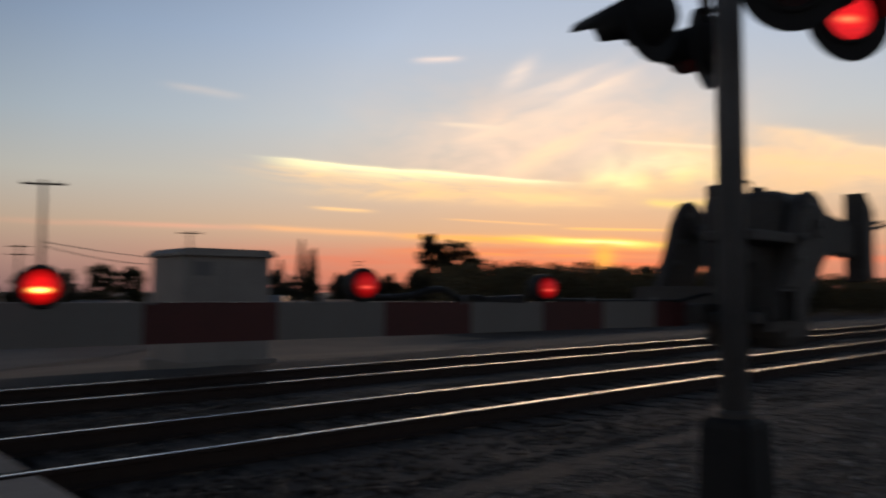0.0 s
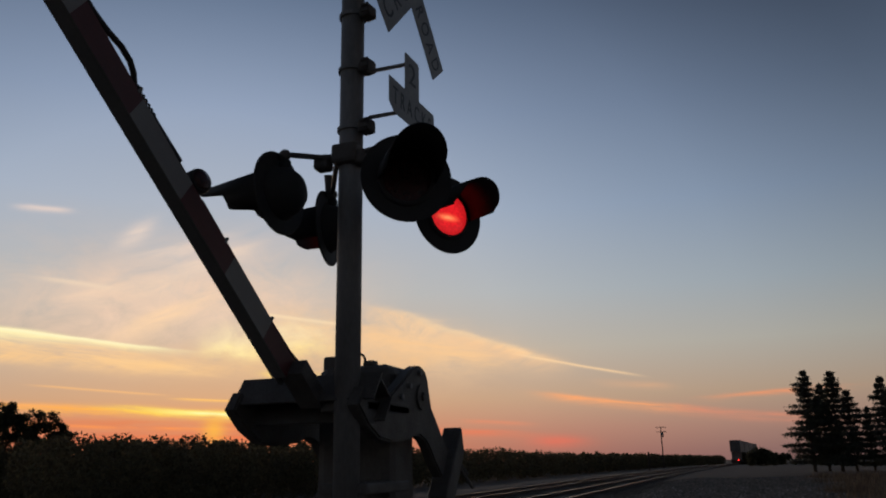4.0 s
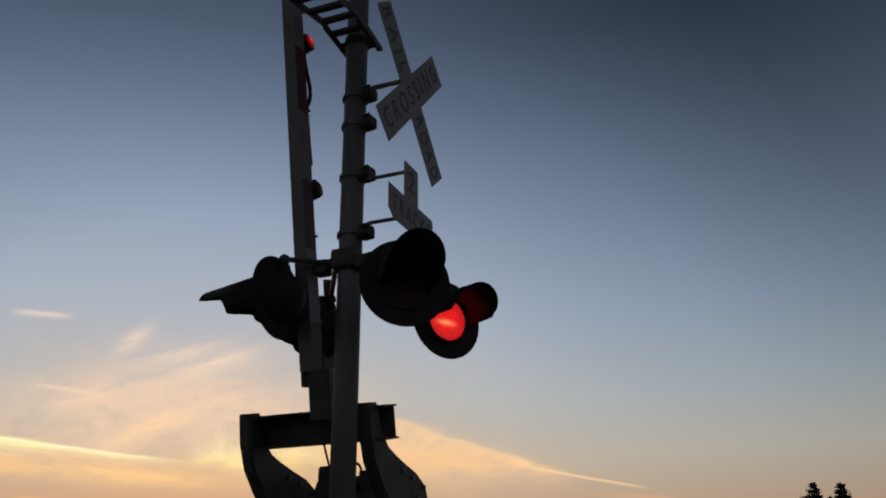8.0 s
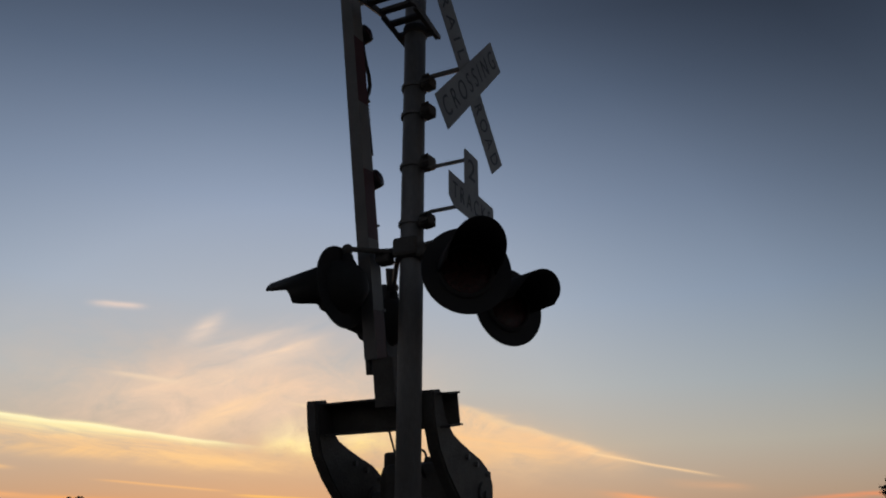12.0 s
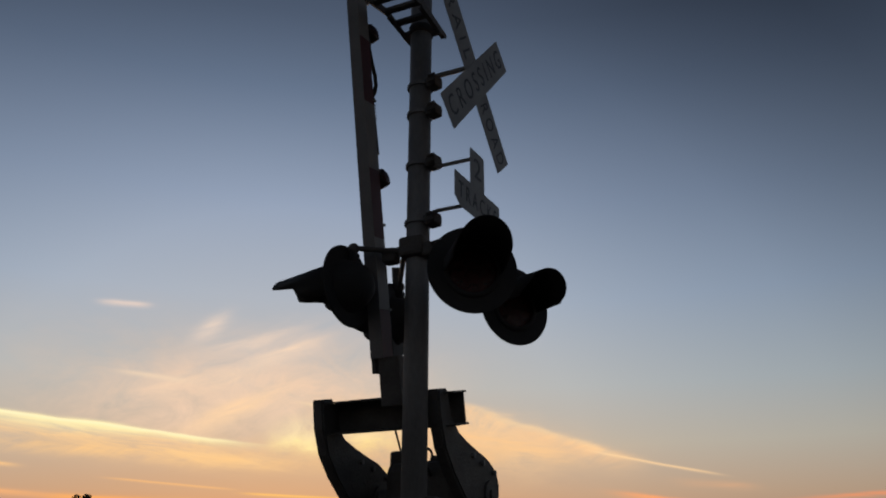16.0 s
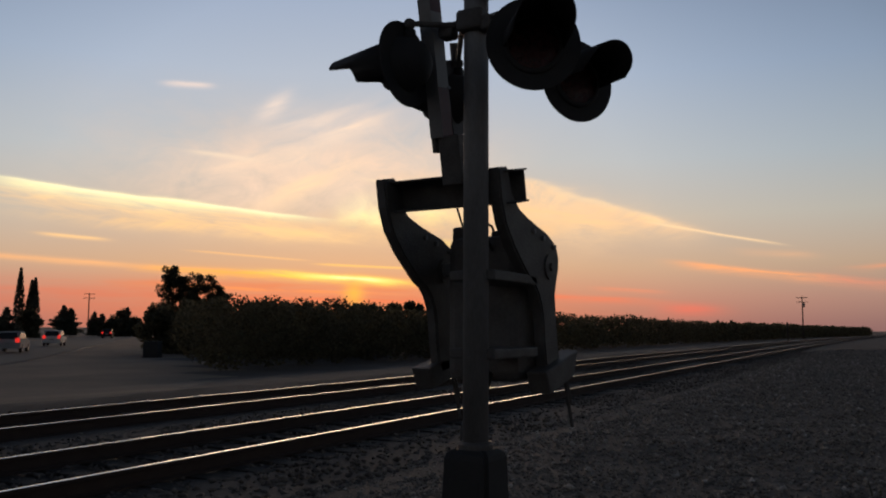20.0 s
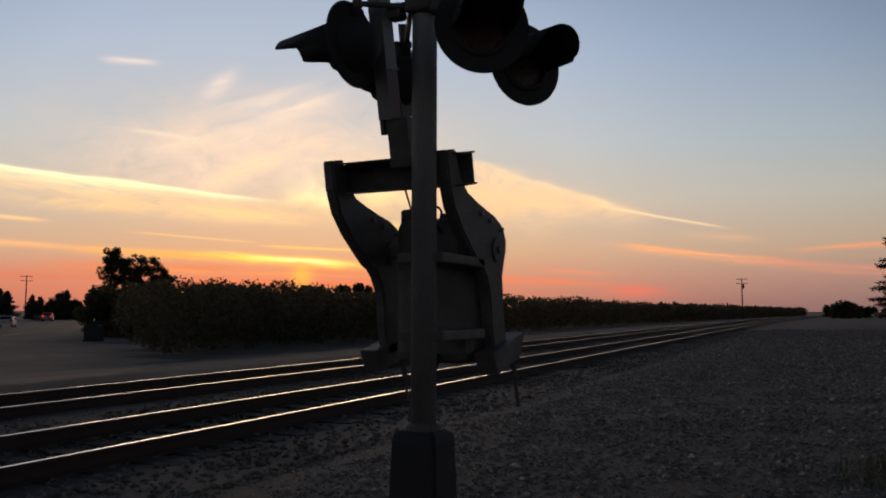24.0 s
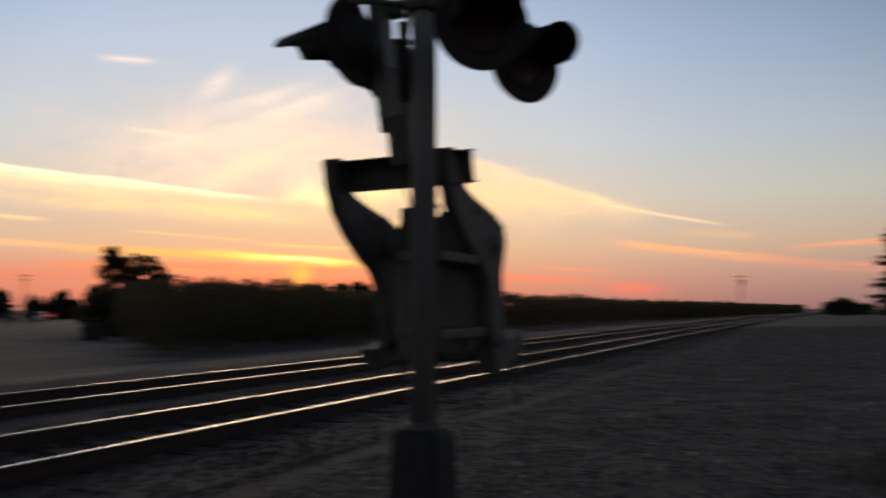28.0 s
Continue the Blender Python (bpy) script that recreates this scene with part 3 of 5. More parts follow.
def ground_height(x, y):
    xs = x - bend(y)
    d = 0.0
    if xs < -13.2:
        d -= 0.85 * min(1.0, (-13.2 - xs) / 12)
    if -13.2 <= xs <= -4.2:
        d -= 0.10
    if -4.2 < xs < -3.2:
        d -= 0.10 * (-3.2 - xs)
    if y < 2.6 and -14 < xs:
        d -= 0.03
    if xs > 2.2 and y > 4:
        d += 0.04 * min(1.0, (xs - 2.2) / 4) * min(1.0, (y - 4) / 4)
    if abs(x) < 60 and y < 90:
        d += 0.05 * noise.noise(Vector((x * 0.35, y * 0.35, 0))) + 0.02 * noise.noise(Vector((x * 1.7, y * 1.7, 5)))
    return d


def make_ground():
    xs = [-3000, -1500, -700, -400, -250, -160, -110, -80, -60, -45, -36, -30] + [-26 + 0.6 * i for i in range(78)] + \
         [22, 26, 32, 40, 50, 65, 90, 130, 200, 320, 600, 1400, 3000]
    ys = [-1500, -500, -200, -90, -50, -30, -20, -14, -10] + [-7 + 0.6 * i for i in range(90)] + \
         [49, 52, 56, 60, 66, 72, 80, 90, 105, 120, 140, 165, 190, 220, 260, 300, 360, 440, 600, 900, 1500, 3000, 4500]
    v = np.array([(x, y, ground_height(x, y)) for y in ys for x in xs])
    nx = len(xs)
    i = np.arange((len(ys) - 1) * (nx - 1))
    a = i // (nx - 1) * nx + i % (nx - 1)
    ob = mesh_object("ground", v, np.stack([a, a + 1, a + nx + 1, a + nx], 1), M_GROUND)
    ob.data.shade_smooth()
    ob.data.materials.append(M_DIRT)
    for q in ob.data.polygons:
        if q.center.x - bend(q.center.y) < -14.2 + 0.8 * noise.noise(q.center * 0.3) and q.center.y < -0.95 * q.center.x + 2 * noise.noise(q.center * 0.15):
            q.material_index = 1
    return tagged(ob, "dark gravelly soil beside the railway tracks", "ground", kind="structure")


make_ground()


def strip(name, pts, width, z, mat, label, category, thick=0.12):
    """A road of that width through pts."""
    bm = B()
    prev = None
    for i, (x, y) in enumerate(pts):
        d = Vector((pts[min(i + 1, len(pts) - 1)][0] - pts[max(i - 1, 0)][0], pts[min(i + 1, len(pts) - 1)][1] - pts[max(i - 1, 0)][1])).normalized()
        n = Vector((-d.y, d.x))
        h = z(x, y) if callable(z) else z
        row = [bm.verts.new((x + n.x * s, y + n.y * s, h + dz)) for s, dz in ((-width / 2 - 0.1, -thick), (-width / 2, 0), (0, 0.04), (width / 2, 0), (width / 2 + 0.1, -thick))]
        if prev:
            for k in range(4):
                bm.faces.new((prev[k], prev[k + 1], row[k + 1], row[k]))
        prev = row
    bmesh.ops.recalc_face_normals(bm, faces=bm.faces[:])
    for f in bm.faces:
        if f.normal.z < 0:
            f.normal_flip()
    return tagged(obj(name, bm, mat), label, category, kind="structure")


def road_z(x, y):
    return max(0.07 - 0.85 * min(1.0, max(0.0, (-13.5 - x) / 14)), -0.78) + 0.02


strip("road", [(14, -3.0), (5, -3.0), (-4.9, -3.0)], 9.6, 0.07, M_ASPHALT_PANELSHADE, "worn asphalt road leading up to the level crossing", "road")
strip("road_beyond", [(-12.6, -3.0), (-16, -3.0), (-22, -1.2), (-30, 5), (-40, 14.5), (-52, 27.2), (-75, 47.8), (-121, 89.3), (-198, 158.5), (-300, 250), (-700, 610)], 11.0,
      road_z, M_DUSTY, "dusty asphalt road running on from the crossing", "road")
def crossing_panels():
    """Concrete panels between and beside the rails where the road passes over."""
    panels = thing("crossing_panels", "weathered concrete panels level with the rails", "crossing panel", kind="structure")
    for name_x, w in ((TRACKS[0], 1.30), (TRACKS[1], 1.30), (TRACKS[0] + 1.31, 0.9), (TRACKS[0] - 1.86, 2.0), (TRACKS[1] - 1.31, 0.9)):
        first = None
        for k in range(4):
            y = 0.45 - 2.46 * k
            at = pose(name_x, y, 0)
            if first is None:
                bm = B()
                box(bm, (0, 0, RAIL_TOP - 0.09), (w, 2.44, 0.17), bevel=0.015)
                # outermost far panel: concrete too, its shade put in as the dark asphalt colour
                first = part("panel", bm, M_ASPHALT_PANELSHADE if name_x < -11.5 else M_CONC, panels, at=at)
            else:
                again(first, panels, at)


crossing_panels()


def rail_line(x0, label):
    """One rail: polished head on a rusty web and foot."""
    rail = thing("rail", label, "rail", group="rails")
    ys = list(range(-60, 60, 10)) + list(range(60, 430, 10)) + [450, 500, 560]
    head = [(-0.019, -0.0012), (-0.010, 0.0), (0.010, 0.0), (0.019, -0.0012)]
    web = [(0.019, -0.0014), (0.031, -0.004), (0.036, -0.013), (0.036, -0.036), (0.009, -0.046), (0.009, -0.14), (0.068, -0.155), (0.068, -0.168), (-0.068, -0.168), (-0.068, -0.155),
           (-0.009, -0.14), (-0.009, -0.046), (-0.036, -0.036), (-0.036, -0.013), (-0.031, -0.004), (-0.019, -0.0014)]
    for nm, prof, mat in (("rail_head", head, M_RAILTOP), ("rail_web", web, M_RUST)):
        bm = B()
        prev = None
        for y in ys:
            row = [bm.verts.new((x0 + bend(y) + a, y, RAIL_TOP + b)) for a, b in prof]
            if prev:
                for k in range(len(prof) - 1):
                    f = bm.faces.new((prev[k], row[k], row[k + 1], prev[k + 1]))
            prev = row
        bmesh.ops.recalc_face_normals(bm, faces=bm.faces[:])
        if nm == "rail_head" and sum(f.normal.z for f in bm.faces) < 0:
            bmesh.ops.reverse_faces(bm, faces=bm.faces[:])
        part(nm, bm, mat, rail)


for tx in TRACKS:
    for s in (-0.5, 0.5):
        rail_line(tx + s * HEADS, "long steel rail with a shining worn head")

# ---- the signal mast ----
MX, MY = -2.060, 4.05
CZ = 1.35                       # eye height, from which heights on the mast were taken
signal = thing("crossing_signal", "grey steel crossing signal mast with red flashing lights and signs", "crossing signal", pose(MX, MY, 0))
R_MAST = 0.074
bm = B()
tube(bm, (0, 0, 0.62), (0, 0, 5.6), R_MAST, R_MAST, 32)
part("mast", bm, M_GALV, signal, smooth=False)
for p in signal.children:
    for f in p.data.polygons:
        f.use_smooth = abs(f.normal.z) < 0.5
bm = B()
rings = [[bm.verts.new((sx * w, sy * w, z)) for sx, sy in ((-1, -1), (1, -1), (1, 1), (-1, 1))] for w, z in
         ((0.2, 0.0), (0.2, 0.035), (0.158, 0.05), (0.138, 0.64), (0.128, 0.67), (0.1, 0.69))]
for a, b in zip(rings, rings[1:]):
    for k in range(4):
        bm.faces.new((a[k], a[(k + 1) % 4], b[(k + 1) % 4], b[k]))
bm.faces.new(rings[0][::-1])
bm.faces.new(rings[-1])
bmesh.ops.bevel(bm, geom=[e for e in bm.edges if abs(e.verts[0].co.z - e.verts[1].co.z) > 0.01], offset=0.02, segments=2, affect="EDGES")
base = part("mast_base", bm, M_BLACK, signal, "square cast-iron base")
bm = B()
lathe(bm, [(0.074, 0.69), (0.1, 0.69), (0.1, 0.715), (0.086, 0.73), (0.074, 0.73)], 20)
part("base_collar", bm, M_CAST, base)
bm = B()
box(bm, (0.0, -0.158, 0.35), (0.18, 0.012, 0.36), pose(0, 0, 0, -1.9, 0, 0), 0.004)
part("access_cover", bm, M_BLACK, base)
for k in range(4):
    bm = B()
    tube(bm, (0.255 * math.cos(k * math.pi / 2 + 0.785), 0.255 * math.sin(k * math.pi / 2 + 0.785), 0.0), (0.255 * math.cos(k * math.pi / 2 + 0.785), 0.255 * math.sin(k * math.pi / 2 + 0.785), 0.08), 0.016, seg=6)
    part("anchor_bolt", bm, M_GALV, signal)
bm = B()
box(bm, (0, 0, -0.2), (0.62, 0.62, 0.44), bevel=0.02)
tagged(obj("mast_footing", bm, M_CONC, at=pose(MX, MY, 0)), "concrete footing block under the signal mast", "footing")


def clamp(z, ang=0.0):
    """A U-bolt clamp round the mast with its saddle on the sign side."""
    bm = B()
    m = pose(0, 0, z, 0, 0, ang)
    lathe(bm, [(R_MAST, -0.012), (R_MAST + 0.014, -0.012), (R_MAST + 0.014, 0.012), (R_MAST, 0.012)], 20, m)
    c = part("clamp", bm, M_GALV, signal)
    bm = B()
    box(bm, (R_MAST + 0.045, 0, -0.005), (0.08, 0.09, 0.075), m, 0.012)
    box(bm, (R_MAST + 0.05, 0.0, 0.036), (0.05, 0.08, 0.012), m)
    tube(bm, m @ Vector((R_MAST + 0.05, -0.07, 0.012)), m @ Vector((R_MAST + 0.1, -0.07, 0.012)), 0.012, seg=6)
    tube(bm, m @ Vector((R_MAST + 0.05, -0.07, -0.03)), m @ Vector((R_MAST + 0.11, -0.07, -0.03)), 0.012, seg=6)
    part("saddle", bm, M_CAST, c)
    return c


CB = Vector((-1.646 - MX, 4.044 - MY, 2.947 + CZ))
SIGN_TURN = pose(0, 0, 0, 0, 0, -3.7)


def text_mesh(text, size, name, parent, at, width, mat=M_LETTER):
    cu = bpy.data.curves.new(name, "FONT")
    cu.space_character = 1.55
    cu.body, cu.size, cu.align_x, cu.align_y, cu.extrude = text, size, "CENTER", "CENTER", 0.0008
    tmp = bpy.data.objects.new(name, cu)
    scene.collection.objects.link(tmp)
    me = bpy.data.meshes.new_from_object(tmp.evaluated_get(bpy.context.evaluated_depsgraph_get()))
    bpy.data.objects.remove(tmp)
    me.name = name
    me.materials.clear()
    me.materials.append(mat)
    xs = [v.co.x for v in me.vertices]
    k = width / (max(xs) - min(xs))
    me.transform(Matrix.Translation((-k * (max(xs) + min(xs)) / 2, 0, 0)) @ Matrix.Diagonal((k, 1, 1, 1)))
    ob = new(name, me)
    ob.parent, ob.matrix_basis = parent, at
    return ob


FACE = Matrix(((0, 0, 1, 0), (1, 0, 0, 0), (0, 1, 0, 0), (0, 0, 0, 1)))     # text plane: right is +y, up is +z, facing +x


def plate(name, outline, at, label=""):
    bm = B()
    prism(bm, outline, -0.0015, 0.0015, "z")
    return part(name, bm, M_SIGN, signal, label, at)


def rounded(w, h, r=0.02, n=3):
    o = []
    for cx, cy, a0 in ((w / 2 - r, h / 2 - r, 0), (-w / 2 + r, h / 2 - r, 90), (-w / 2 + r, -h / 2 + r, 180), (w / 2 - r, -h / 2 + r, 270)):
        o += [(cx + r * math.cos(radians(a0 + 90 * k / n)), cy + r * math.sin(radians(a0 + 90 * k / n))) for k in range(n + 1)]
    return o


cross_at = Matrix.Translation(CB) @ SIGN_TURN @ FACE
blade = plate("crossbuck_blade", rounded(1.22, 0.229, 0.008), cross_at @ pose(0, 0, 0.004, 0, 0, 48), "white sign blade lettered CROSSING")
text_mesh("CROSSING", 0.185, "lettering", blade, pose(0, -0.003, 0.0025), 1.1)
blade2 = plate("crossbuck_blade", rounded(1.22, 0.229, 0.008), cross_at @ pose(0, 0, -0.004, 0, 0, -49), "white sign blade lettered RAIL ROAD")
text_mesh("RAIL", 0.18, "lettering", blade2, pose(-0.365, -0.003, 0.0025), 0.42)
text_mesh("ROAD", 0.18, "lettering", blade2, pose(0.365, -0.003, 0.0025), 0.42)
# the number of tracks, on an inverted T
tr_at = Matrix.Translation(CB) @ SIGN_TURN @ FACE
outl = [(-0.31, -0.79), (-0.105, -0.79), (-0.105, -0.56), (-0.095, -0.54), (0.08, -0.54), (0.09, -0.56), (0.09, -0.79), (0.30, -0.79),
        (0.31, -0.81), (0.31, -0.95), (0.24, -1.0), (-0.24, -1.0), (-0.31, -0.95)]
tsign = plate("track_count_sign", outl[::-1], tr_at, "white plate with the number of tracks")
text_mesh("2", 0.2, "lettering", tsign, pose(-0.007, -0.665, 0.0025), 0.095)
text_mesh("TRACKS", 0.15, "lettering", tsign, pose(0, -0.895, 0.0025), 0.52)
for z, zz, x1 in ((3.01, 3.045, 0.017), (2.79, None, 0), (2.405, 2.355, 0.013), (2.0, 2.045, 0.013)):
    clamp(z + CZ, -12)
    if zz:
        bm = B()
        ys = -0.1 if zz > 3 else -0.12
        pipe(bm, [(R_MAST - 0.02, ys * 0.3, z + CZ + 0.02), (R_MAST + 0.08, ys * 0.4, zz + CZ), (CB.x - 0.006, ys * 0.4, zz + CZ)], x1)
        part("sign_bracket", bm, M_GALV, signal)
# the bracket frame near the top: two flat bars with rungs, clamped to the mast
for x in (-0.13, 0.13):
    bm = B()
    prism(bm, [(0.13, 3.47), (0.13, 3.50), (-0.27, 3.525), (-0.52, 3.445), (-0.95, 3.33), (-0.95, 3.28), (-0.52, 3.395), (-0.27, 3.47)], x - 0.006, x + 0.006, "x")
    box(bm, (x * 0.93, -0.07, 3.465), (0.03, 0.36, 0.012))
    bmesh.ops.translate(bm, vec=(0, 0, CZ), verts=bm.verts[:])
    part("bracket_bar", bm, M_CAST, signal, "dark flat bar of the bracket")
for y, z in ((-0.14, 3.49), (-0.27, 3.50), (-0.44, 3.45), (-0.62, 3.40)):
    bm = B()
    box(bm, (0, y, z + CZ), (0.27, 0.045, 0.03), bevel=0.004)
    part("rung", bm, M_CAST, signal)
bm = B()
lathe(bm, [(R_MAST, 3.44), (R_MAST + 0.012, 3.445), (R_MAST + 0.012, 3.50), (R_MAST, 3.505)], 20, pose(0, 0, CZ))
box(bm, (-0.1, 0.0, 3.475 + CZ), (0.07, 0.05, 0.05), bevel=0.006)
box(bm, (0.1, 0.03, 3.475 + CZ), (0.07, 0.05, 0.05), bevel=0.006)
part("collar", bm, M_CAST, signal)
# junction box and the arms that carry the lights
bm = B()
box(bm, (0, -0.02, 1.82 + CZ), (0.17, 0.19, 0.13), bevel=0.025)
part("junction_box", bm, M_CAST, signal)
for sx, x in ((-1, 0.165), (1, 0.1)):
    bm = B()
    box(bm, (sx * x, -0.045, 1.79 + CZ), (0.1 if sx < 0 else 0.07, 0.1, 0.095), bevel=0.02)
    tube(bm, (0, -0.045, 1.815 + CZ), (sx * x, -0.045, 1.815 + CZ), 0.03, seg=10)
    part("terminal_box", bm, M_CAST, signal)


def head(x, y, z, facing, arm, long=0.5, tilt=0.0, low=-8):
    """A flashing light: bowl, background disc, hood and lens, turned to face that way. arm: where its support leaves the mast."""
    at = pose(x - MX, y - MY, z + CZ, tilt, 0, facing + 180)
    turn = pose(0, 0, 0, 90, 0, 0)                 # z axis of the lathe to the front (-y)
    bm = B()
    lathe(bm, [(0.0, -0.15), (0.05, -0.148), (0.10, -0.13), (0.138, -0.085), (0.156, -0.02), (0.165, -0.012), (0.165, 0.012), (0.138, 0.016), (0.137, 0.013),
               (0.149, 0.009), (0.149, -0.022), (0.125, -0.08), (0.0, -0.135)], 32, turn)
    box(bm, (0, 0.04, 0.17), (0.06, 0.055, 0.07), bevel=0.012)
    h = part("light_head", bm, M_BLACK, signal, "black round flashing light unit", at, True)
    bm = B()
    lathe(bm, [(0.165, -0.006), (0.25, -0.006), (0.254, 0.0), (0.254, 0.006), (0.247, 0.004), (0.165, 0.0)], 44, turn)
    part("background_disc", bm, M_BLACK, h)
    bm = B()
    seg = 44
    ring = []
    for k in range(seg + 1):
        a = radians(low + (180 - 2 * low) * k / seg)
        up = min(1.0, max(0.0, (math.sin(a) + 0.02) / 0.42))
        up = up * up * (3 - 2 * up) if low < -20 else max(0.0, math.sin(a)) ** 0.5
        reach = 0.28 + (long - 0.28) * up - 0.10 * max(0.0, -math.sin(a) / 0.57) ** 2
        spread = 0.93 - 0.05 * up
        c, s = math.cos(a), math.sin(a)
        ring.append([bm.verts.new((r * c * q, -d, r * s * q - drop)) for r, d, q, drop in
                     ((0.165, 0.0, 1, 0), (0.165, reach, spread, 0.05 * reach), (0.160, reach, spread, 0.05 * reach), (0.160, 0.0, 1, 0))])
    for a, b in zip(ring, ring[1:]):
        for k in range(4):
            bm.faces.new((a[k], b[k], b[(k + 1) % 4], a[(k + 1) % 4]))
    bm.faces.new(ring[0])
    bm.faces.new(ring[-1])
    bmesh.ops.recalc_face_normals(bm, faces=bm.faces[:])
    part("hood", bm, M_BLACK, h, "", None, True)
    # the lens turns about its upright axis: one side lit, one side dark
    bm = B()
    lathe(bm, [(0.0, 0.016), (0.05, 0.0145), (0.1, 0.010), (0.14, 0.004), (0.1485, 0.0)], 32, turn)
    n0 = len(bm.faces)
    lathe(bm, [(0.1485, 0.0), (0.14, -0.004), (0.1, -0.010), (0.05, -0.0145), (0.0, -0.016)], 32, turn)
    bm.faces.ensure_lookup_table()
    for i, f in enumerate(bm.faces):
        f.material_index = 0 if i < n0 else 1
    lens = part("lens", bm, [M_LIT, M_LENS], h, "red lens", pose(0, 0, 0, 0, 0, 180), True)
    bm = B()
    end = Vector((x - MX, y - MY, z + CZ)) + at.to_3x3() @ Vector((0, 0.035, 0.185))
    start = Vector(arm) + Vector((0, 0, CZ))
    pipe(bm, [start, (end + Vector((0, 0, 0.055))).lerp(start, 0.15), end + Vector((0, 0, 0.055)), end - Vector((0, 0, 0.03))], 0.017, 10)
    sup = part("support_arm", bm, M_CAST, signal)
    bm = B()
    bmesh.ops.create_uvsphere(bm, u_segments=14, v_segments=10, radius=0.036, matrix=Matrix.Translation(end + Vector((0, 0, 0.05))))
    part("swivel", bm, M_CAST, sup, "", None, True)
    return lens


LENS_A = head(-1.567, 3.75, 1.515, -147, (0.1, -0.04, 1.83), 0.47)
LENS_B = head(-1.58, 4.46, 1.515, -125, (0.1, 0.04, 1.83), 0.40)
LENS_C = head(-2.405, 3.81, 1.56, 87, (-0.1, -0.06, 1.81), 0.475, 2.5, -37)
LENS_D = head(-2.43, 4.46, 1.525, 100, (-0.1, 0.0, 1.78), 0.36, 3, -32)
bm = B()
tube(bm, (-0.345, 0.37, 1.885 + CZ), (-0.365, 0.40, 1.735 + CZ), 0.038, 0.02, 10)
part("hanger", bm, M_CAST, signal)

# ---- the gate ----
PX, PY, PZ = -2.33, 4.85, 0.42 + CZ          # the shaft on which the arm swings
mech = thing("gate_mechanism", "dark cast gate mechanism box on the signal mast", "gate mechanism", pose(PX, PY, PZ))
bm = B()
box(bm, (0.012, 0.0, -0.27), (0.54, 0.42, 0.96), bevel=0.07)
part("case", bm, M_CAST, mech)
bm = B()
box(bm, (-0.20, -0.02, 0.225), (0.13, 0.2, 0.13), bevel=0.02)
part("lid_box", bm, M_CAST, mech)
bm = B()
box(bm, (0.085, -0.1, 0.22), (0.09, 0.08, 0.05), bevel=0.02)
pipe(bm, [(0.0 + 0.045 * math.cos(a), -0.1, 0.245 + 0.05 * math.sin(a)) for a in [k * 0.45 - 0.6 for k in range(11)]], 0.009, 6)
part("lifting_ring", bm, M_CAST, mech)
bm = B()
tube(bm, (-0.46, 0, 0), (0.41, 0, 0), 0.05, seg=18)
part("shaft", bm, M_GALV, mech)
for z in (-0.1, -0.55):
    bm = B()
    box(bm, (0.25, -0.5, z), (0.3, 0.62, 0.06), bevel=0.01)
    part("mounting_bracket", bm, M_CAST, mech)
bm = B()
box(bm, (0, 0.22, -0.25), (0.44, 0.03, 0.6), bevel=0.012)
part("cover_plate", bm, M_CAST, mech)
bm = B()
pipe(bm, [(0.06, -0.2, -0.7), (0.07, -0.3, -0.82), (0.06, -0.45, -0.9), (0.07, -0.55, -1.0), (0.1, -0.62, -1.15), (0.1, -0.68, -1.4), (0.14, -0.74, -1.74)], 0.03)
part("cable_conduit", bm, M_CABLE, mech)

gate = thing("crossing_gate", "red and white striped crossing gate arm with red lamps", "gate arm", pose(PX, PY, PZ))
U = [(-0.68, -0.63), (-0.68, -0.50), (-0.52, -0.47), (-0.42, -0.38), (-0.35, -0.25), (-0.28, -0.10), (-0.22, 0.04), (-0.154, 0.135), (-0.10, 0.18),
     (-0.03, 0.20), (0.04, 0.18), (0.11, 0.13), (0.20, 0.075), (0.32, 0.065), (0.46, 0.05), (0.70, 0.045), (0.70, -0.18), (0.46, -0.18), (0.34, -0.165), (0.24, -0.17),
     (0.15, -0.20), (0.08, -0.25), (0.03, -0.32), (-0.06, -0.40), (-0.19, -0.51), (-0.34, -0.60), (-0.5, -0.635)]
for lo, hi in ((-0.475, -0.395), (0.32, 0.40)):
    bm = B()
    prism(bm, U, lo, hi, "x")
    bmesh.ops.bevel(bm, geom=[e for e in bm.edges if abs((e.verts[0].co - e.verts[1].co).x) < 1e-6], offset=0.012, segments=2, affect="EDGES")
    s = part("support", bm, M_CAST, gate, "cast side support of the arm")
    w0, w1 = (lo - 0.06, hi) if lo < 0 else (lo, hi + 0.06)
    bm = B()
    prism(bm, [(0.62, -0.34), (0.772, -0.30), (0.772, 0.135), (0.62, 0.25)], w0, w1, "x")
    bmesh.ops.bevel(bm, geom=bm.edges[:], offset=0.008, segments=1, affect="EDGES")
    c = part("counterweight", bm, M_CAST, gate, "cast counterweight block with a slanted top")
    for z0, z1, far in ((0.03, 0.08, 0.95), (0.0, 0.07, 1.1)):
        bm = B()
        tube(bm, (w1 - 0.02, 0.70, z0), (w1 - 0.02, far, z1), 0.012, seg=8)
        part("bolt", bm, M_CAST, c)
    bm = B()
    tube(bm, (hi - 0.01, 0, 0), (hi + 0.015, 0, 0), 0.085, seg=16)
    tube(bm, (hi, 0, 0), (hi + 0.03, 0, 0), 0.03, seg=6)
    part("hub", bm, M_CAST, gate)
    for yy, zz in ((-0.2, -0.08), (-0.12, 0.1), (-0.26, -0.22)):
        bm = B()
        tube(bm, (hi, yy, zz), (hi + 0.022, yy, zz), 0.018, seg=6)
        part("bolt_head", bm, M_GALV, s)
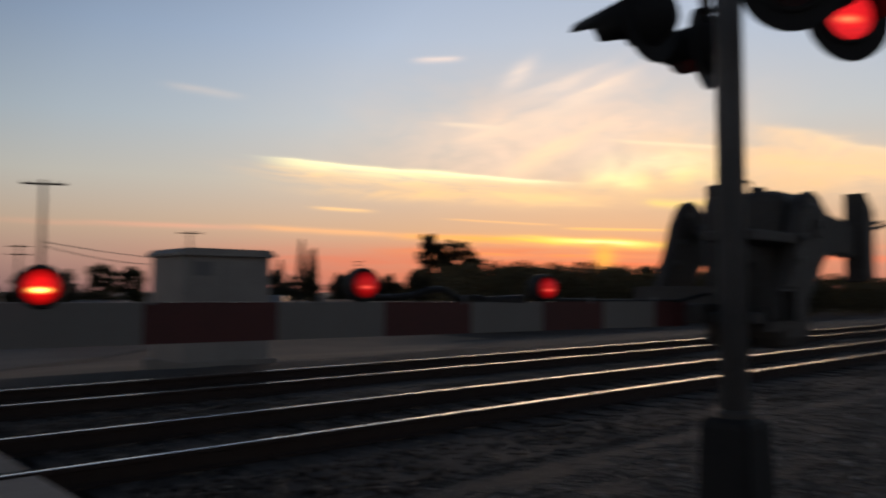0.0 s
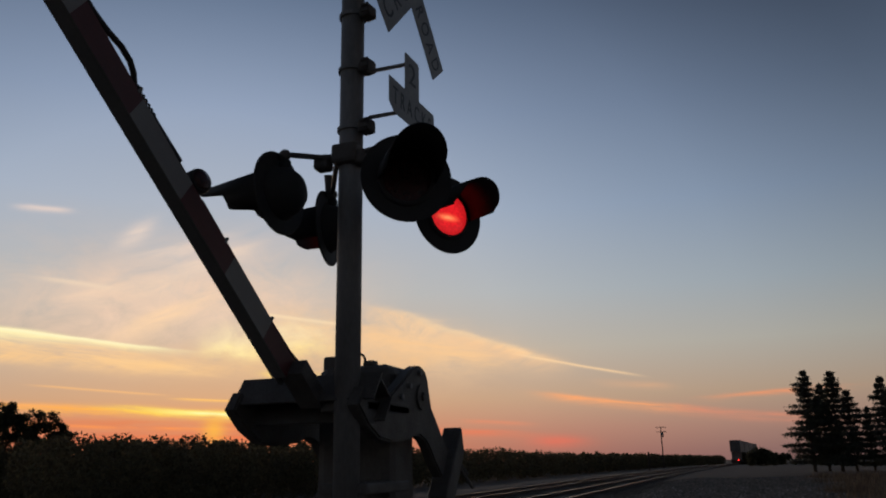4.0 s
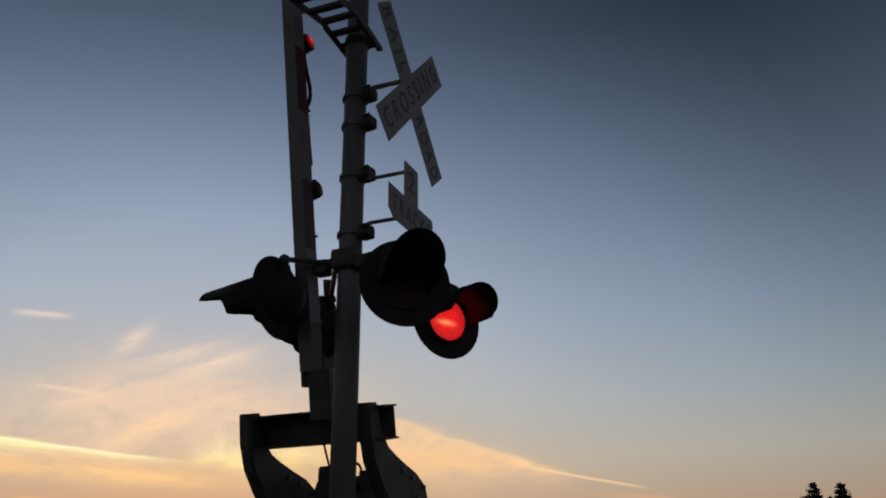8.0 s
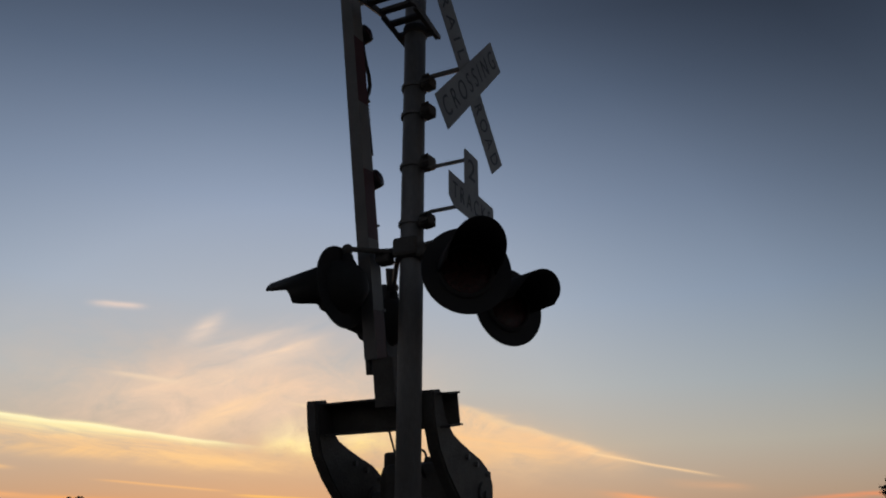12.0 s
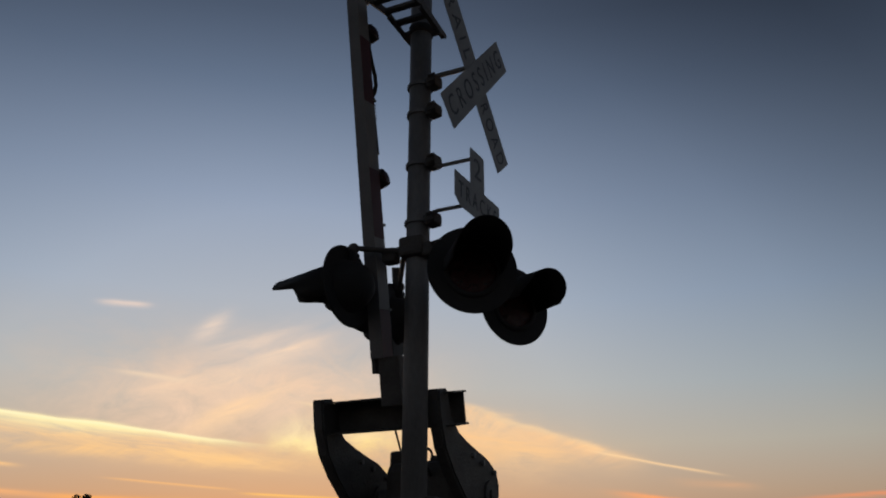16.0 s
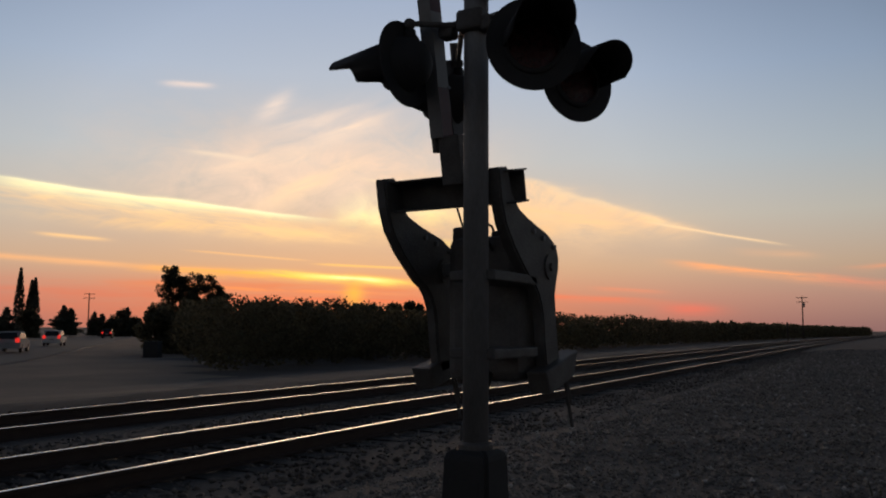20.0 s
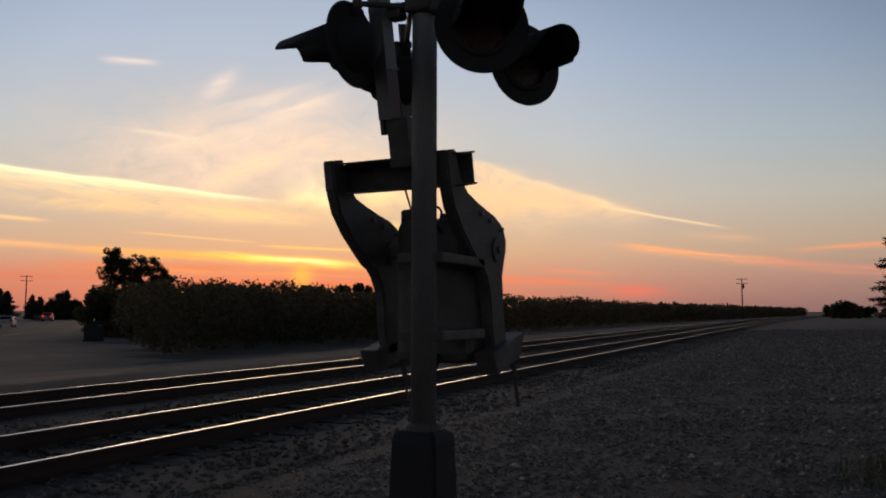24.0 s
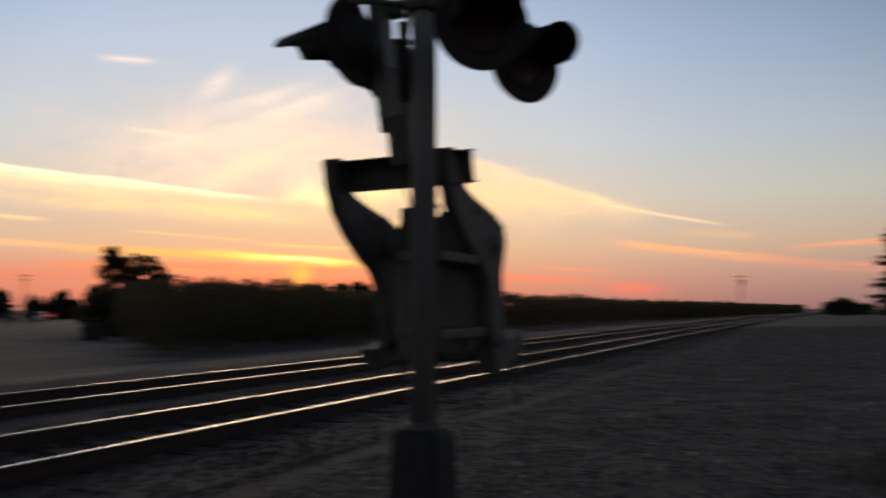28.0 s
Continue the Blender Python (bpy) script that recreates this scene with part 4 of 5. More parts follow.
bm = B()                                           # channel that joins the supports
box(bm, (0.004, -0.559, -0.402), (0.904, 0.178, 0.012))
box(bm, (0.008, -0.464, -0.475), (0.916, 0.012, 0.19))
box(bm, (0.008, -0.654, -0.475), (0.916, 0.012, 0.19))
box(bm, (-0.43, -0.559, -0.483), (0.014, 0.176, 0.15))
part("crossbar", bm, M_CAST, gate)
bm = B()
pipe(bm, [(-0.004, -0.46, -0.44), (-0.2, -0.29, -0.01)], 0.007, 6)
part("pull_rod", bm, M_CAST, gate)
bm = B()
box(bm, (0.055, -0.75, -0.53), (0.14, 0.30, 0.10), bevel=0.008)
box(bm, (-0.05, -0.89, -0.53), (0.03, 0.17, 0.09), bevel=0.006)
part("arm_socket", bm, M_CAST, gate)
STRIPE = 0.455
# the first stripe is cut short by the socket
u, k = 0.895, 1
while u < 7.2:
    long = STRIPE if u > 1 else 0.3
    w = 0.045 - 0.0014 * u
    h = 0.069 - 0.0016 * u
    bm = B()
    v = [bm.verts.new((x, y, z)) for y, ww, hh in ((-u, w, h), (-(u + long), w - 0.001, h - 0.0008)) for x, z in ((-ww, -hh), (ww, -hh), (ww, hh), (-ww, hh))]
    for q in ((0, 1, 2, 3), (7, 6, 5, 4), (0, 4, 5, 1), (1, 5, 6, 2), (2, 6, 7, 3), (3, 7, 4, 0)):
        bm.faces.new([v[i] for i in q])
    bmesh.ops.recalc_face_normals(bm, faces=bm.faces[:])
    bm.normal_update()
    for f in bm.faces:
        f.material_index = 0 if abs(f.normal.x) > 0.7 else 1
    part("arm_stripe", bm, [M_WHITE if k % 2 == 0 else M_RED, M_ALU], gate, "white stripe" if k % 2 == 0 else "red stripe", pose(-0.008, 0, -0.535))
    u += long
    k += 1


def arm_lamp(u, lit=True):
    at = pose(0.0, -u, -0.408 if lit != 2 else -0.43, 0, 0, -15)
    bm = B()
    tube(bm, (0, 0, -0.085), (0, 0, -0.05), 0.02, seg=8)
    lathe(bm, [(0.050, -0.045), (0.058, -0.045), (0.063, -0.03), (0.063, 0.03), (0.058, 0.045), (0.050, 0.045)], 20, pose(0, 0, 0, 0, 90, 0))
    p = part("arm_lamp", bm, M_BLACK, gate, "small red warning lamp", at)
    bm = B()
    lathe(bm, [(0.0, 0.062), (0.025, 0.06), (0.044, 0.052), (0.050, 0.045), (0.050, 0.0)], 18, pose(0, 0, 0, 0, 90, 0))
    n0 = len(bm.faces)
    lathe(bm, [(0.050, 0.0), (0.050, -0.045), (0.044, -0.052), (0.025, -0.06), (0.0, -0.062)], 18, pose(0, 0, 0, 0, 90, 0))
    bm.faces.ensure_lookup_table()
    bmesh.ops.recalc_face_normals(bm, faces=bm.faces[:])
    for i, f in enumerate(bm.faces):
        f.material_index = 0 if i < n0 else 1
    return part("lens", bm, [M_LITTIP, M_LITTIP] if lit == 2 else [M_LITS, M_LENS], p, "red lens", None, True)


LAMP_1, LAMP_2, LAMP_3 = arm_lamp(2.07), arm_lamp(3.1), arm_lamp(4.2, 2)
bm = B()
pipe(bm, [(0.02, -2.0, -0.462), (0.022, -1.6, -0.466), (0.022, -1.2, -0.466), (0.03, -0.95, -0.466), (0.05, -0.5, -0.40), (0.1, -0.15, -0.2)], 0.010)
part("lamp_cable", bm, M_CABLE, gate)
bm = B()
tube(bm, (0.012, -2.225, -0.463), (0.016, -2.48, -0.466), 0.026, 0.018, 10)
part("cable_boot", bm, M_CABLE, gate)
bm = B()
pipe(bm, [(0.016 + 0.016 * math.cos(a), -2.47 - 0.0038 * a, -0.462 + 0.016 * math.sin(a)) for a in [k * 0.6 for k in range(70)]], 0.006, 5)
part("coiled_cable", bm, M_CABLE, gate)
bm = B()
pipe(bm, [(0.016, -2.62, -0.462), (0.026, -2.67, -0.435), (0.03, -2.72, -0.42), (0.03, -2.79, -0.423), (0.026, -2.87, -0.445), (0.02, -2.96, -0.455), (0.016, -3.06, -0.455)], 0.014)
part("lamp_cable", bm, M_CABLE, gate)
for u in (1.2, 1.75, 2.6, 3.3, 3.9):
    bm = B()
    tube(bm, (0.03, -u, -0.48), (0.03, -u, -0.445), 0.01, seg=6)
    part("bolt_head", bm, M_GALV, gate)

# ---- trees and plants ----
RNG = np.random.default_rng(7)


def gz(x, y):
    return ground_height(x, y)


def polar(az, d):
    """The place d metres off, az degrees to the left of the tracks' line."""
    return -d * math.sin(radians(az)), d * math.cos(radians(az))


def trunk_bm(h, r, lean=0.0, limbs=()):
    bm = B()
    pts = [(lean * (k / 6) ** 2, 0.04 * math.sin(k * 2.1), h * k / 6) for k in range(7)]
    rings = [[bm.verts.new((x + r * (1 - 0.13 * k) * math.cos(q * math.pi / 4), y + r * (1 - 0.13 * k) * math.sin(q * math.pi / 4), z)) for q in range(8)] for k, (x, y, z) in enumerate(pts)]
    for a, b in zip(rings, rings[1:]):
        for q in range(8):
            bm.faces.new((a[q], a[(q + 1) % 8], b[(q + 1) % 8], b[q]))
    for z, a, l in limbs:
        tube(bm, (0, 0, z), (l * math.cos(a), l * math.sin(a), z + l * 0.6), r * 0.35, r * 0.12, 6)
    return bm


def conifer(x, y, h, r, seed, label="tall dark conifer with ragged tiers of boughs", cat="tree", n=None, tier=0.55, group="", size=0.125):
    rng = np.random.default_rng(seed)
    t = thing("conifer", label, cat, pose(x, y, gz(x, y) - 0.05, 0, 0, rng.uniform(0, 360)), group)
    part("trunk", trunk_bm(h * 0.97, 0.018 * h), M_BARK, t)
    pts = []
    levels = int(h / tier)
    for k in range(levels):
        f = (k + 0.7) / levels
        z0 = h * (0.07 + 0.93 * f)
        rad = 0.85 * r * min(1.0, 1.7 * (1 - f)) ** 0.8 * rng.uniform(0.72, 1.15) + 0.1
        for b in range(rng.integers(6, 10)):
            a = rng.uniform(0, 2 * math.pi)
            L = rad * rng.uniform(0.5, 1.12)
            m = int((44 + 44 * L) * (0.17 / size) ** 1.2)
            s = rng.uniform(0.08, 1, m) ** 0.8
            w = 0.16 * L + 0.12
            px = np.cos(a) * L * s + rng.normal(0, w, m) * (1 - 0.55 * s)
            py = np.sin(a) * L * s + rng.normal(0, w, m) * (1 - 0.55 * s)
            pz = z0 - 0.12 * L * s + 0.10 * L * s ** 3 + rng.normal(0, 0.11, m)
            pts.append(np.stack([px, py, pz], 1))
    c = np.concatenate(pts)
    v, f = leaves(c, np.full(len(c), size), rng, 0.5, 0.42)
    crown = mesh_object("crown", v, f, M_CONIFER, t)
    return t


def broadleaf(x, y, h, r, seed, label="bushy broad-leaved tree", mat=None, n=5200, clumps=26, low=0.2, size=0.16, name="tree", cat="tree", squash=1.0, group="", tight=1.0):
    rng = np.random.default_rng(seed)
    t = thing(name, label, cat, pose(x, y, gz(x, y) - 0.05), group)
    if name == "tree":
        part("trunk", trunk_bm(h * 0.7, 0.022 * h, 0.1, [(h * z, rng.uniform(0, 6.28), r * 0.6) for z in (0.3, 0.38, 0.45, 0.52)]), M_BARK, t)
    pts = []
    for k in range(clumps):
        a, q = rng.uniform(0, 2 * math.pi), rng.uniform(0, 1) ** 0.5
        zz = rng.uniform(low, 0.92)
        prof = math.sin(math.pi * min(1.0, (zz - low) / (1.02 - low) * 0.8 + 0.18)) ** 0.6
        c = np.array([math.cos(a) * q * r * prof, math.sin(a) * q * r * prof * squash, zz * h])
        cr = (rng.uniform(0.16, 0.3) * r + 0.15) * tight
        m = n // clumps
        d = rng.normal(size=(m, 3))
        d /= np.linalg.norm(d, axis=1)[:, None]
        pts.append(c + d * cr * rng.uniform(0.5, 1.1, (m, 1)))
    c = np.concatenate(pts)
    c[:, 2] = np.maximum(c[:, 2], 0.05)
    v, f = leaves(c, np.full(len(c), size), rng, 0.2, 0.55)
    mesh_object("crown" if name == "tree" else "foliage", v, f, mat or M_LEAF, t)
    return t


def cypress(x, y, h, r, seed):
    rng = np.random.default_rng(seed)
    t = thing("cypress", "slender dark cypress tree far off", "tree", pose(x, y, gz(x, y) - 0.05), "cypresses")
    part("trunk", trunk_bm(h * 0.9, 0.02 * h), M_BARK, t)
    m = 2600
    f = rng.uniform(0.02, 1, m)
    rad = r * np.sin(np.pi * np.minimum(1, f * 0.75 + 0.22)) ** 0.7 * (1.02 - f) ** 0.3
    a = rng.uniform(0, 6.283, m)
    q = rng.uniform(0.5, 1.05, m)
    c = np.stack([rad * q * np.cos(a), rad * q * np.sin(a), f * h], 1)
    v, fa = leaves(c, np.full(m, 0.3), rng, 0.0, 0.4)
    mesh_object("crown", v, fa, M_CONIFER, t)


# conifers on the near side
for i, (az, d, el, r) in enumerate([(-4.45, 85, 5.5, 2.0), (-5.3, 88, 4.6, 1.6), (-6.05, 86, 5.35, 1.9), (-6.85, 84, 4.1, 1.5), (-7.85, 88, 3.0, 0.8),
                                    (-8.85, 85, 4.8, 1.6), (-9.6, 82, 5.0, 1.9), (-10.5, 84, 4.9, 1.7), (-11.2, 86, 4.0, 1.5), (-12.1, 80, 3.9, 1.5), (-13.0, 82, 4.2, 1.6),
                                    (-13.75, 78, 5.6, 1.3), (-14.9, 76, 4.9, 1.6), (-16.1, 74, 8.55, 2.2), (-17.54, 72, 9.8, 2.4), (-18.8, 76, 5.8, 1.9), (-16.8, 79, 6.4, 2.0)]):
    x, y = polar(az, d)
    h = 1.35 + d * math.tan(radians(el)) - gz(x, y)
    conifer(x, y, h, r * 1.4, 100 + i, group="conifers behind the tracks")
for i, (az, d, el, r) in enumerate([(-21.1, 46, 4.6, 2.4), (-23.4, 42, 6.2, 2.5), (-25.1, 41, 5.7, 2.4), (-26.8, 40, 5.0, 2.3), (-19.7, 50, 3.6, 2.0), (-29, 38, 5.2, 2.6)]):
    x, y = polar(az, d)
    broadleaf(x, y, 1.35 + d * math.tan(radians(el)) - gz(x, y), r, 200 + i, "dense dark broad-leaved tree beyond the brush", clumps=30, low=0.05, n=6500)
for i, (az, d, el, r) in enumerate([(-1.35, 170, 0.55, 2.4), (-0.6, 230, 0.35, 3), (-2.3, 190, 0.35, 2.5)]):
    x, y = polar(az, d)
    broadleaf(x, y, 1.35 + d * math.tan(radians(el)), r, 230 + i, "rounded dark tree far along the tracks", low=0.1, n=2500, size=0.35)

for i, (az, d, h, r) in enumerate([(-17.9, 27, 0.75, 0.7), (-18.7, 25, 0.7, 0.8), (-19.6, 23, 0.5, 0.8), (-22.6, 27, 0.9, 1.1), (-24.2, 26, 0.9, 1.0)]):
    x, y = polar(az, d)
    broadleaf(x, y, h, r, 250 + i, "low dark green bush in the dry brush", n=2600, clumps=30, low=0.0, size=0.07, name="bush", cat="bush", group="bushes in the brush")


def palm(x, y, h, seed):
    rng = np.random.default_rng(seed)
    t = thing("palm", "drooping fan palm behind the empty sign frame", "palm tree", pose(x, y, gz(x, y)))
    part("trunk", trunk_bm(h, 0.16), M_BARK, t)
    for k in range(34):
        a = k * 2 * math.pi / 17 + rng.uniform(-0.15, 0.15)
        up = rng.uniform(-0.2, 0.9)
        bm = B()
        prev = None
        for j in range(8):
            s = j / 7
            L = 1.9 * s
            z = h + L * up * 0.6 - 1.1 * s * s
            w = 0.17 * math.sin(math.pi * (0.12 + 0.85 * s))
            c = Vector((math.cos(a) * L * (1 - 0.2 * s), math.sin(a) * L * (1 - 0.2 * s), z))
            n = Vector((-math.sin(a), math.cos(a), 0)) * w
            row = [bm.verts.new(c - n - Vector((0, 0, 0.1 * s))), bm.verts.new(c), bm.verts.new(c + n - Vector((0, 0, 0.1 * s)))]
            if prev:
                for q in range(2):
                    bm.faces.new((prev[q], prev[q + 1], row[q + 1], row[q]))
            prev = row
        part("frond", bm, M_LEAF, t)


x, y = polar(-20.9, 40)
palm(x, y, 1.35 + 40 * math.tan(radians(6.3)), 3)


def orchard():
    """The edge of an orchard along the far side of the tracks."""
    rng = np.random.default_rng(21)
    pts = []
    sizes = []
    y = 27.0
    while y < 420:
        for row in range(3 if y < 120 else 2):
            x = -30.5 - 5.0 * row + rng.normal(0, 0.3) + bend(y) * 0.9
            if -x > y * 1.05:
                continue
            h = rng.uniform(3.55, 4.25) + 0.1 * row
            m = 2600 if y < 75 else (800 if y < 150 else 300)
            m = m if row == 0 else m // 2
            d = rng.normal(size=(m, 3))
            d /= np.linalg.norm(d, axis=1)[:, None]
            c = d * rng.uniform(0.4, 1.0, (m, 1)) ** 0.5 * np.array([1.9, 2.1, h * 0.5]) + np.array([x, y, gz(x, y) + h * 0.5])
            c[:, 2] += 0.08 * np.maximum(0, rng.normal(size=m)) * (d[:, 2] > 0.5)
            pts.append(c)
            sizes.append(np.full(m, 0.115 if y < 75 else (0.17 if y < 150 else 0.33)))
        y += 3.4
    c, s = np.concatenate(pts), np.concatenate(sizes)
    v, f = leaves(c, s, rng, 0.2, 0.6)
    tagged(mesh_object("orchard", v, f, M_ORCHARD), "long low row of orchard trees along the tracks", "orchard", kind="stuff")


orchard()
for i, (az, d, el, r) in enumerate([(40.7, 95, 2.2, 2.4), (39.4, 96, 1.9, 1.6), (36.2, 85, 2.05, 1.5), (35.2, 88, 1.85, 1.4), (33.2, 80, 1.9, 1.3), (31.6, 78, 2.0, 1.2), (42.4, 90, 1.75, 2.2),
                                    (29.9, 82, 1.75, 1.2)]):
    x, y = polar(az, d)
    broadleaf(x, y, 1.35 + d * math.tan(radians(el)) - gz(x, y), r, 300 + i, "rounded tree among the orchard rows", n=3600, low=0.25, size=0.2)
for i, (az, d, el, r) in enumerate([(48.64, 104, 4.5, 1.25), (47.72, 104, 3.85, 0.85), (46.73, 104, 4.1, 1.45), (45.80, 104, 3.85, 1.10), (45.12, 104, 3.2, 0.95)]):
    x, y = polar(az, d)
    broadleaf(x, y, 1.35 + d * math.tan(radians(el)) - gz(x, y), r, 320 + i, "tall ragged eucalyptus above the hedge", n=9000, clumps=54, low=0.12, size=0.13, tight=1.25, group="eucalyptus trees")
for i, (az, d, el, r) in enumerate([(49.2, 74, 1.5, 2.0), (48.1, 72, 1.7, 2.6), (46.4, 70, 1.4, 2.8), (44.5, 70, 1.25, 2.8), (42.6, 69, 0.95, 2.8), (40.8, 67, 0.85, 2.8), (38.8, 65, 0.85, 2.8), (36.8, 63, 0.95, 2.6)]):
    x, y = polar(az, d)
    broadleaf(x, y, 1.35 + d * math.tan(radians(el)) - gz(x, y), r, 340 + i, "big rounded hedge bush beside the road", n=4600, clumps=34, low=0.0, size=0.18, name="bush", cat="bush", mat=M_ORCHARD)
for i, (az, el) in enumerate(((57.72, 3.78), (57.05, 3.0), (56.85, 3.15), (59.2, 2.3))):
    x, y = polar(az, 190)
    cypress(x, y, 1.35 + 190 * math.tan(radians(el)) + 0.85, 1.25, 400 + i)
for i, (az, d, el, r) in enumerate([(59.6, 170, 1.5, 3.5), (61.2, 160, 1.3, 3.5),
                                    (63.2, 170, 1.3, 4), (66.0, 150, 1.3, 4), (69.0, 140, 1.6, 3.6), (71.0, 150, 1.8, 3.4), (73.0, 140, 1.4, 3.6), (75.5, 140, 1.2, 4), (78.5, 140, 1.4, 4), (58.4, 175, 1.2, 3), (57.0, 180, 1.1, 3)]):
    x, y = polar(az, d)
    (conifer if i % 3 == 0 else broadleaf)(x, y, 1.35 + d * math.tan(radians(el)) + 0.85, r * 0.8, 420 + i, "dark tree far beyond the road", **({"tier": 0.45, "size": 0.26} if i % 3 == 0 else {"n": 2400, "size": 0.35, "low": 0.05}))

for i, (az, el, r, tall) in enumerate([(55.12, 1.37, 3.0, True), (54.68, 1.21, 2.6, True), (53.27, 0.95, 2.2, True), (52.79, 0.86, 2.0, True), (51.73, 1.16, 2.6, False), (51.27, 1.30, 2.0, True), (52.06, 0.54, 2.4, False), (50.78, 0.68, 2.6, False)]):
    x, y = polar(az, 195)
    (conifer if tall else broadleaf)(x, y, 1.35 + 195 * math.tan(radians(el)) + 0.85, r, 460 + i, "dark tree far along the road", **({"tier": 0.45, "size": 0.24} if tall else {"n": 3000, "size": 0.3, "low": 0.05}))


def brush():
    """Dry grass and weeds on the near side."""
    rng = np.random.default_rng(5)
    for nm, label, mat, spots in (
            ("dry_brush", "low dry brown brush and grass beside the gravel", M_DRYGRASS,
             [(rng.uniform(2.6, 26), rng.uniform(9.5, 60)) for _ in range(2600)]),
            ("green_weeds", "patches of low green weeds in the gravel", M_GREENWEED,
             [(1.15 + rng.normal(0, 0.45), 7.4 + rng.normal(0, 0.5)) for _ in range(36)] + [(rng.uniform(0.4, 4), rng.uniform(3.5, 8)) for _ in range(22)])):
        vs, n = [], 0
        for x, y in spots:
            if nm == "dry_brush" and (x < 2.2 + 0.055 * (y - 9) + 0.8 * math.sin(y * 0.5) or noise.noise(Vector((x * 0.25, y * 0.25, 2))) < -0.25):
                continue
            m = 34 if y < 30 else 18
            hh = rng.uniform(0.16, 0.45) * (1 + 0.55 * max(0.0, noise.noise(Vector((x * 0.2, y * 0.2, 9))) + 0.2)) if nm == "dry_brush" else rng.uniform(0.08, 0.22)
            a = rng.uniform(0, 6.283, m)
            base = np.stack([x + rng.normal(0, 0.22, m), y + rng.normal(0, 0.22, m), np.full(m, gz(x, y) - 0.02)], 1)
            tip = base + np.stack([np.cos(a) * hh * 0.5, np.sin(a) * hh * 0.5, hh * rng.uniform(0.5, 1.2, m)], 1)
            w = np.stack([-np.sin(a), np.cos(a), np.zeros(m)], 1) * (0.012 if y < 20 else 0.03)
            vs.append(np.stack([base - w, base + w, tip], 1).reshape(-1, 3))
        v = np.concatenate(vs)
        tagged(mesh_object(nm, v, np.arange(len(v)).reshape(-1, 3), mat), label, "plants", kind="stuff")


brush()

# ---- signs and posts on the near side ----
x, y = polar(-19.83, 30)
frame_at = pose(x, y, gz(x, y), 0, 0, 19.3)
fz = gz(x, y)
sf = thing("sign_frame", "empty white metal sign frame on a post, faded yellow board", "sign", frame_at)
top = 1.35 + 30 * math.tan(radians(7.75)) - fz
low = 1.35 + 30 * math.tan(radians(2.75)) - fz
for nm, pts, r in (("upright", [(-0.4, 0, low), (-0.4, 0, top)], 0.033), ("upright", [(0.46, 0, 0.0), (0.41, 0, top)], 0.036), ("top_bar", [(-0.4, 0, top), (0.4, 0, top)], 0.045),
                   ("lower_bar", [(-0.4, 0, low), (0.4, 0, low)], 0.03), ("brace", [(-0.36, 0, low - 0.02), (0.36, 0, low - 0.75)], 0.03)):
    bm = B()
    pipe(bm, pts, r)
    part(nm, bm, M_SHED, sf)
bm = B()
prism(bm, [(-0.02, 1.86), (0.93, 1.9), (0.93, 0.42), (0.0, 0.44)], -0.05, -0.04, "y")
p = part("yellow_board", bm, M_YELLOW, sf, "faded yellow sign board")
for k, (zz, w) in enumerate(((1.64, 0.54), (1.42, 0.6), (1.2, 0.46), (0.88, 0.54))):
    bm = B()
    box(bm, (0.44, -0.054, zz), (w, 0.004, 0.05))
    part("writing", bm, M_LETTER, p)

x, y = polar(-14.1, 29)
tb = thing("plywood_board", "bleached tan plywood board leaning on a stake", "board", pose(x, y, gz(x, y), 0, 0, 14))
bm = B()
prism(bm, [(-0.29, 1.40), (0.31, 1.48), (0.31, 1.1), (0.21, 0.58), (0.0, 0.0), (-0.29, 0.26), (-0.26, 0.7)], -0.012, 0.012, "y")
part("panel", bm, M_TAN, tb)
bm = B()
box(bm, (0.05, 0.05, 0.55), (0.07, 0.05, 1.2))
part("stake", bm, M_POLE, tb)
x, y = polar(-15.17, 31)
wb = thing("notice_board", "white notice board with rows of small writing", "sign", pose(x, y, gz(x, y), 0, 0, 24))
bm = B()
box(bm, (0, 0, 1.18), (0.46, 0.02, 0.97), bevel=0.004)
wp = part("panel", bm, M_SIGN, wb)
for k in range(5):
    bm = B()
    box(bm, (0.02, -0.013, 1.55 - 0.15 * k), (0.32 - 0.05 * (k % 2), 0.004, 0.045))
    part("writing", bm, M_LETTER, wp)
for s in (-0.2, 0.2):
    bm = B()
    box(bm, (s, 0.04, 0.45), (0.05, 0.05, 0.95))
    part("post", bm, M_POLE, wb)

x, y = polar(-15.5, 58)
sl = thing("street_lamp", "tall thin street lamp with a curved arm", "street lamp", pose(x, y, gz(x, y), 0, 0, 0))
H = 1.35 + 58 * math.tan(radians(6.9)) - gz(x, y)
bm = B()
pipe(bm, [(0, 0, 0), (-0.3, 0, H * 0.3), (-0.62, 0, H * 0.62), (-0.86, 0, H * 0.86), (-1.02, 0, H * 0.94), (-1.3, 0, H * 0.985), (-1.7, 0, H)], 0.034, 8)
part("pole", bm, M_GALV, sl)
bm = B()
box(bm, (-1.95, 0, H), (0.45, 0.12, 0.06), bevel=0.02)
part("lamp_housing", bm, M_GALV, sl)
x, y = polar(-11.8, 64)
fl = thing("floodlight_pole", "floodlight on a short pole among the conifers", "floodlight", pose(x, y, gz(x, y)))
bm = B()
pipe(bm, [(0, 0, 0), (0, 0, 5.9)], 0.035)
part("pole", bm, M_GALV, fl)
bm = B()
box(bm, (0.1, -0.1, 6.05), (0.7, 0.35, 0.35), bevel=0.05)
part("lamp_housing", bm, M_GALV, fl)
bm = B()
box(bm, (0, 0, 0.6), (1.6, 0.2, 1.2), bevel=0.01)
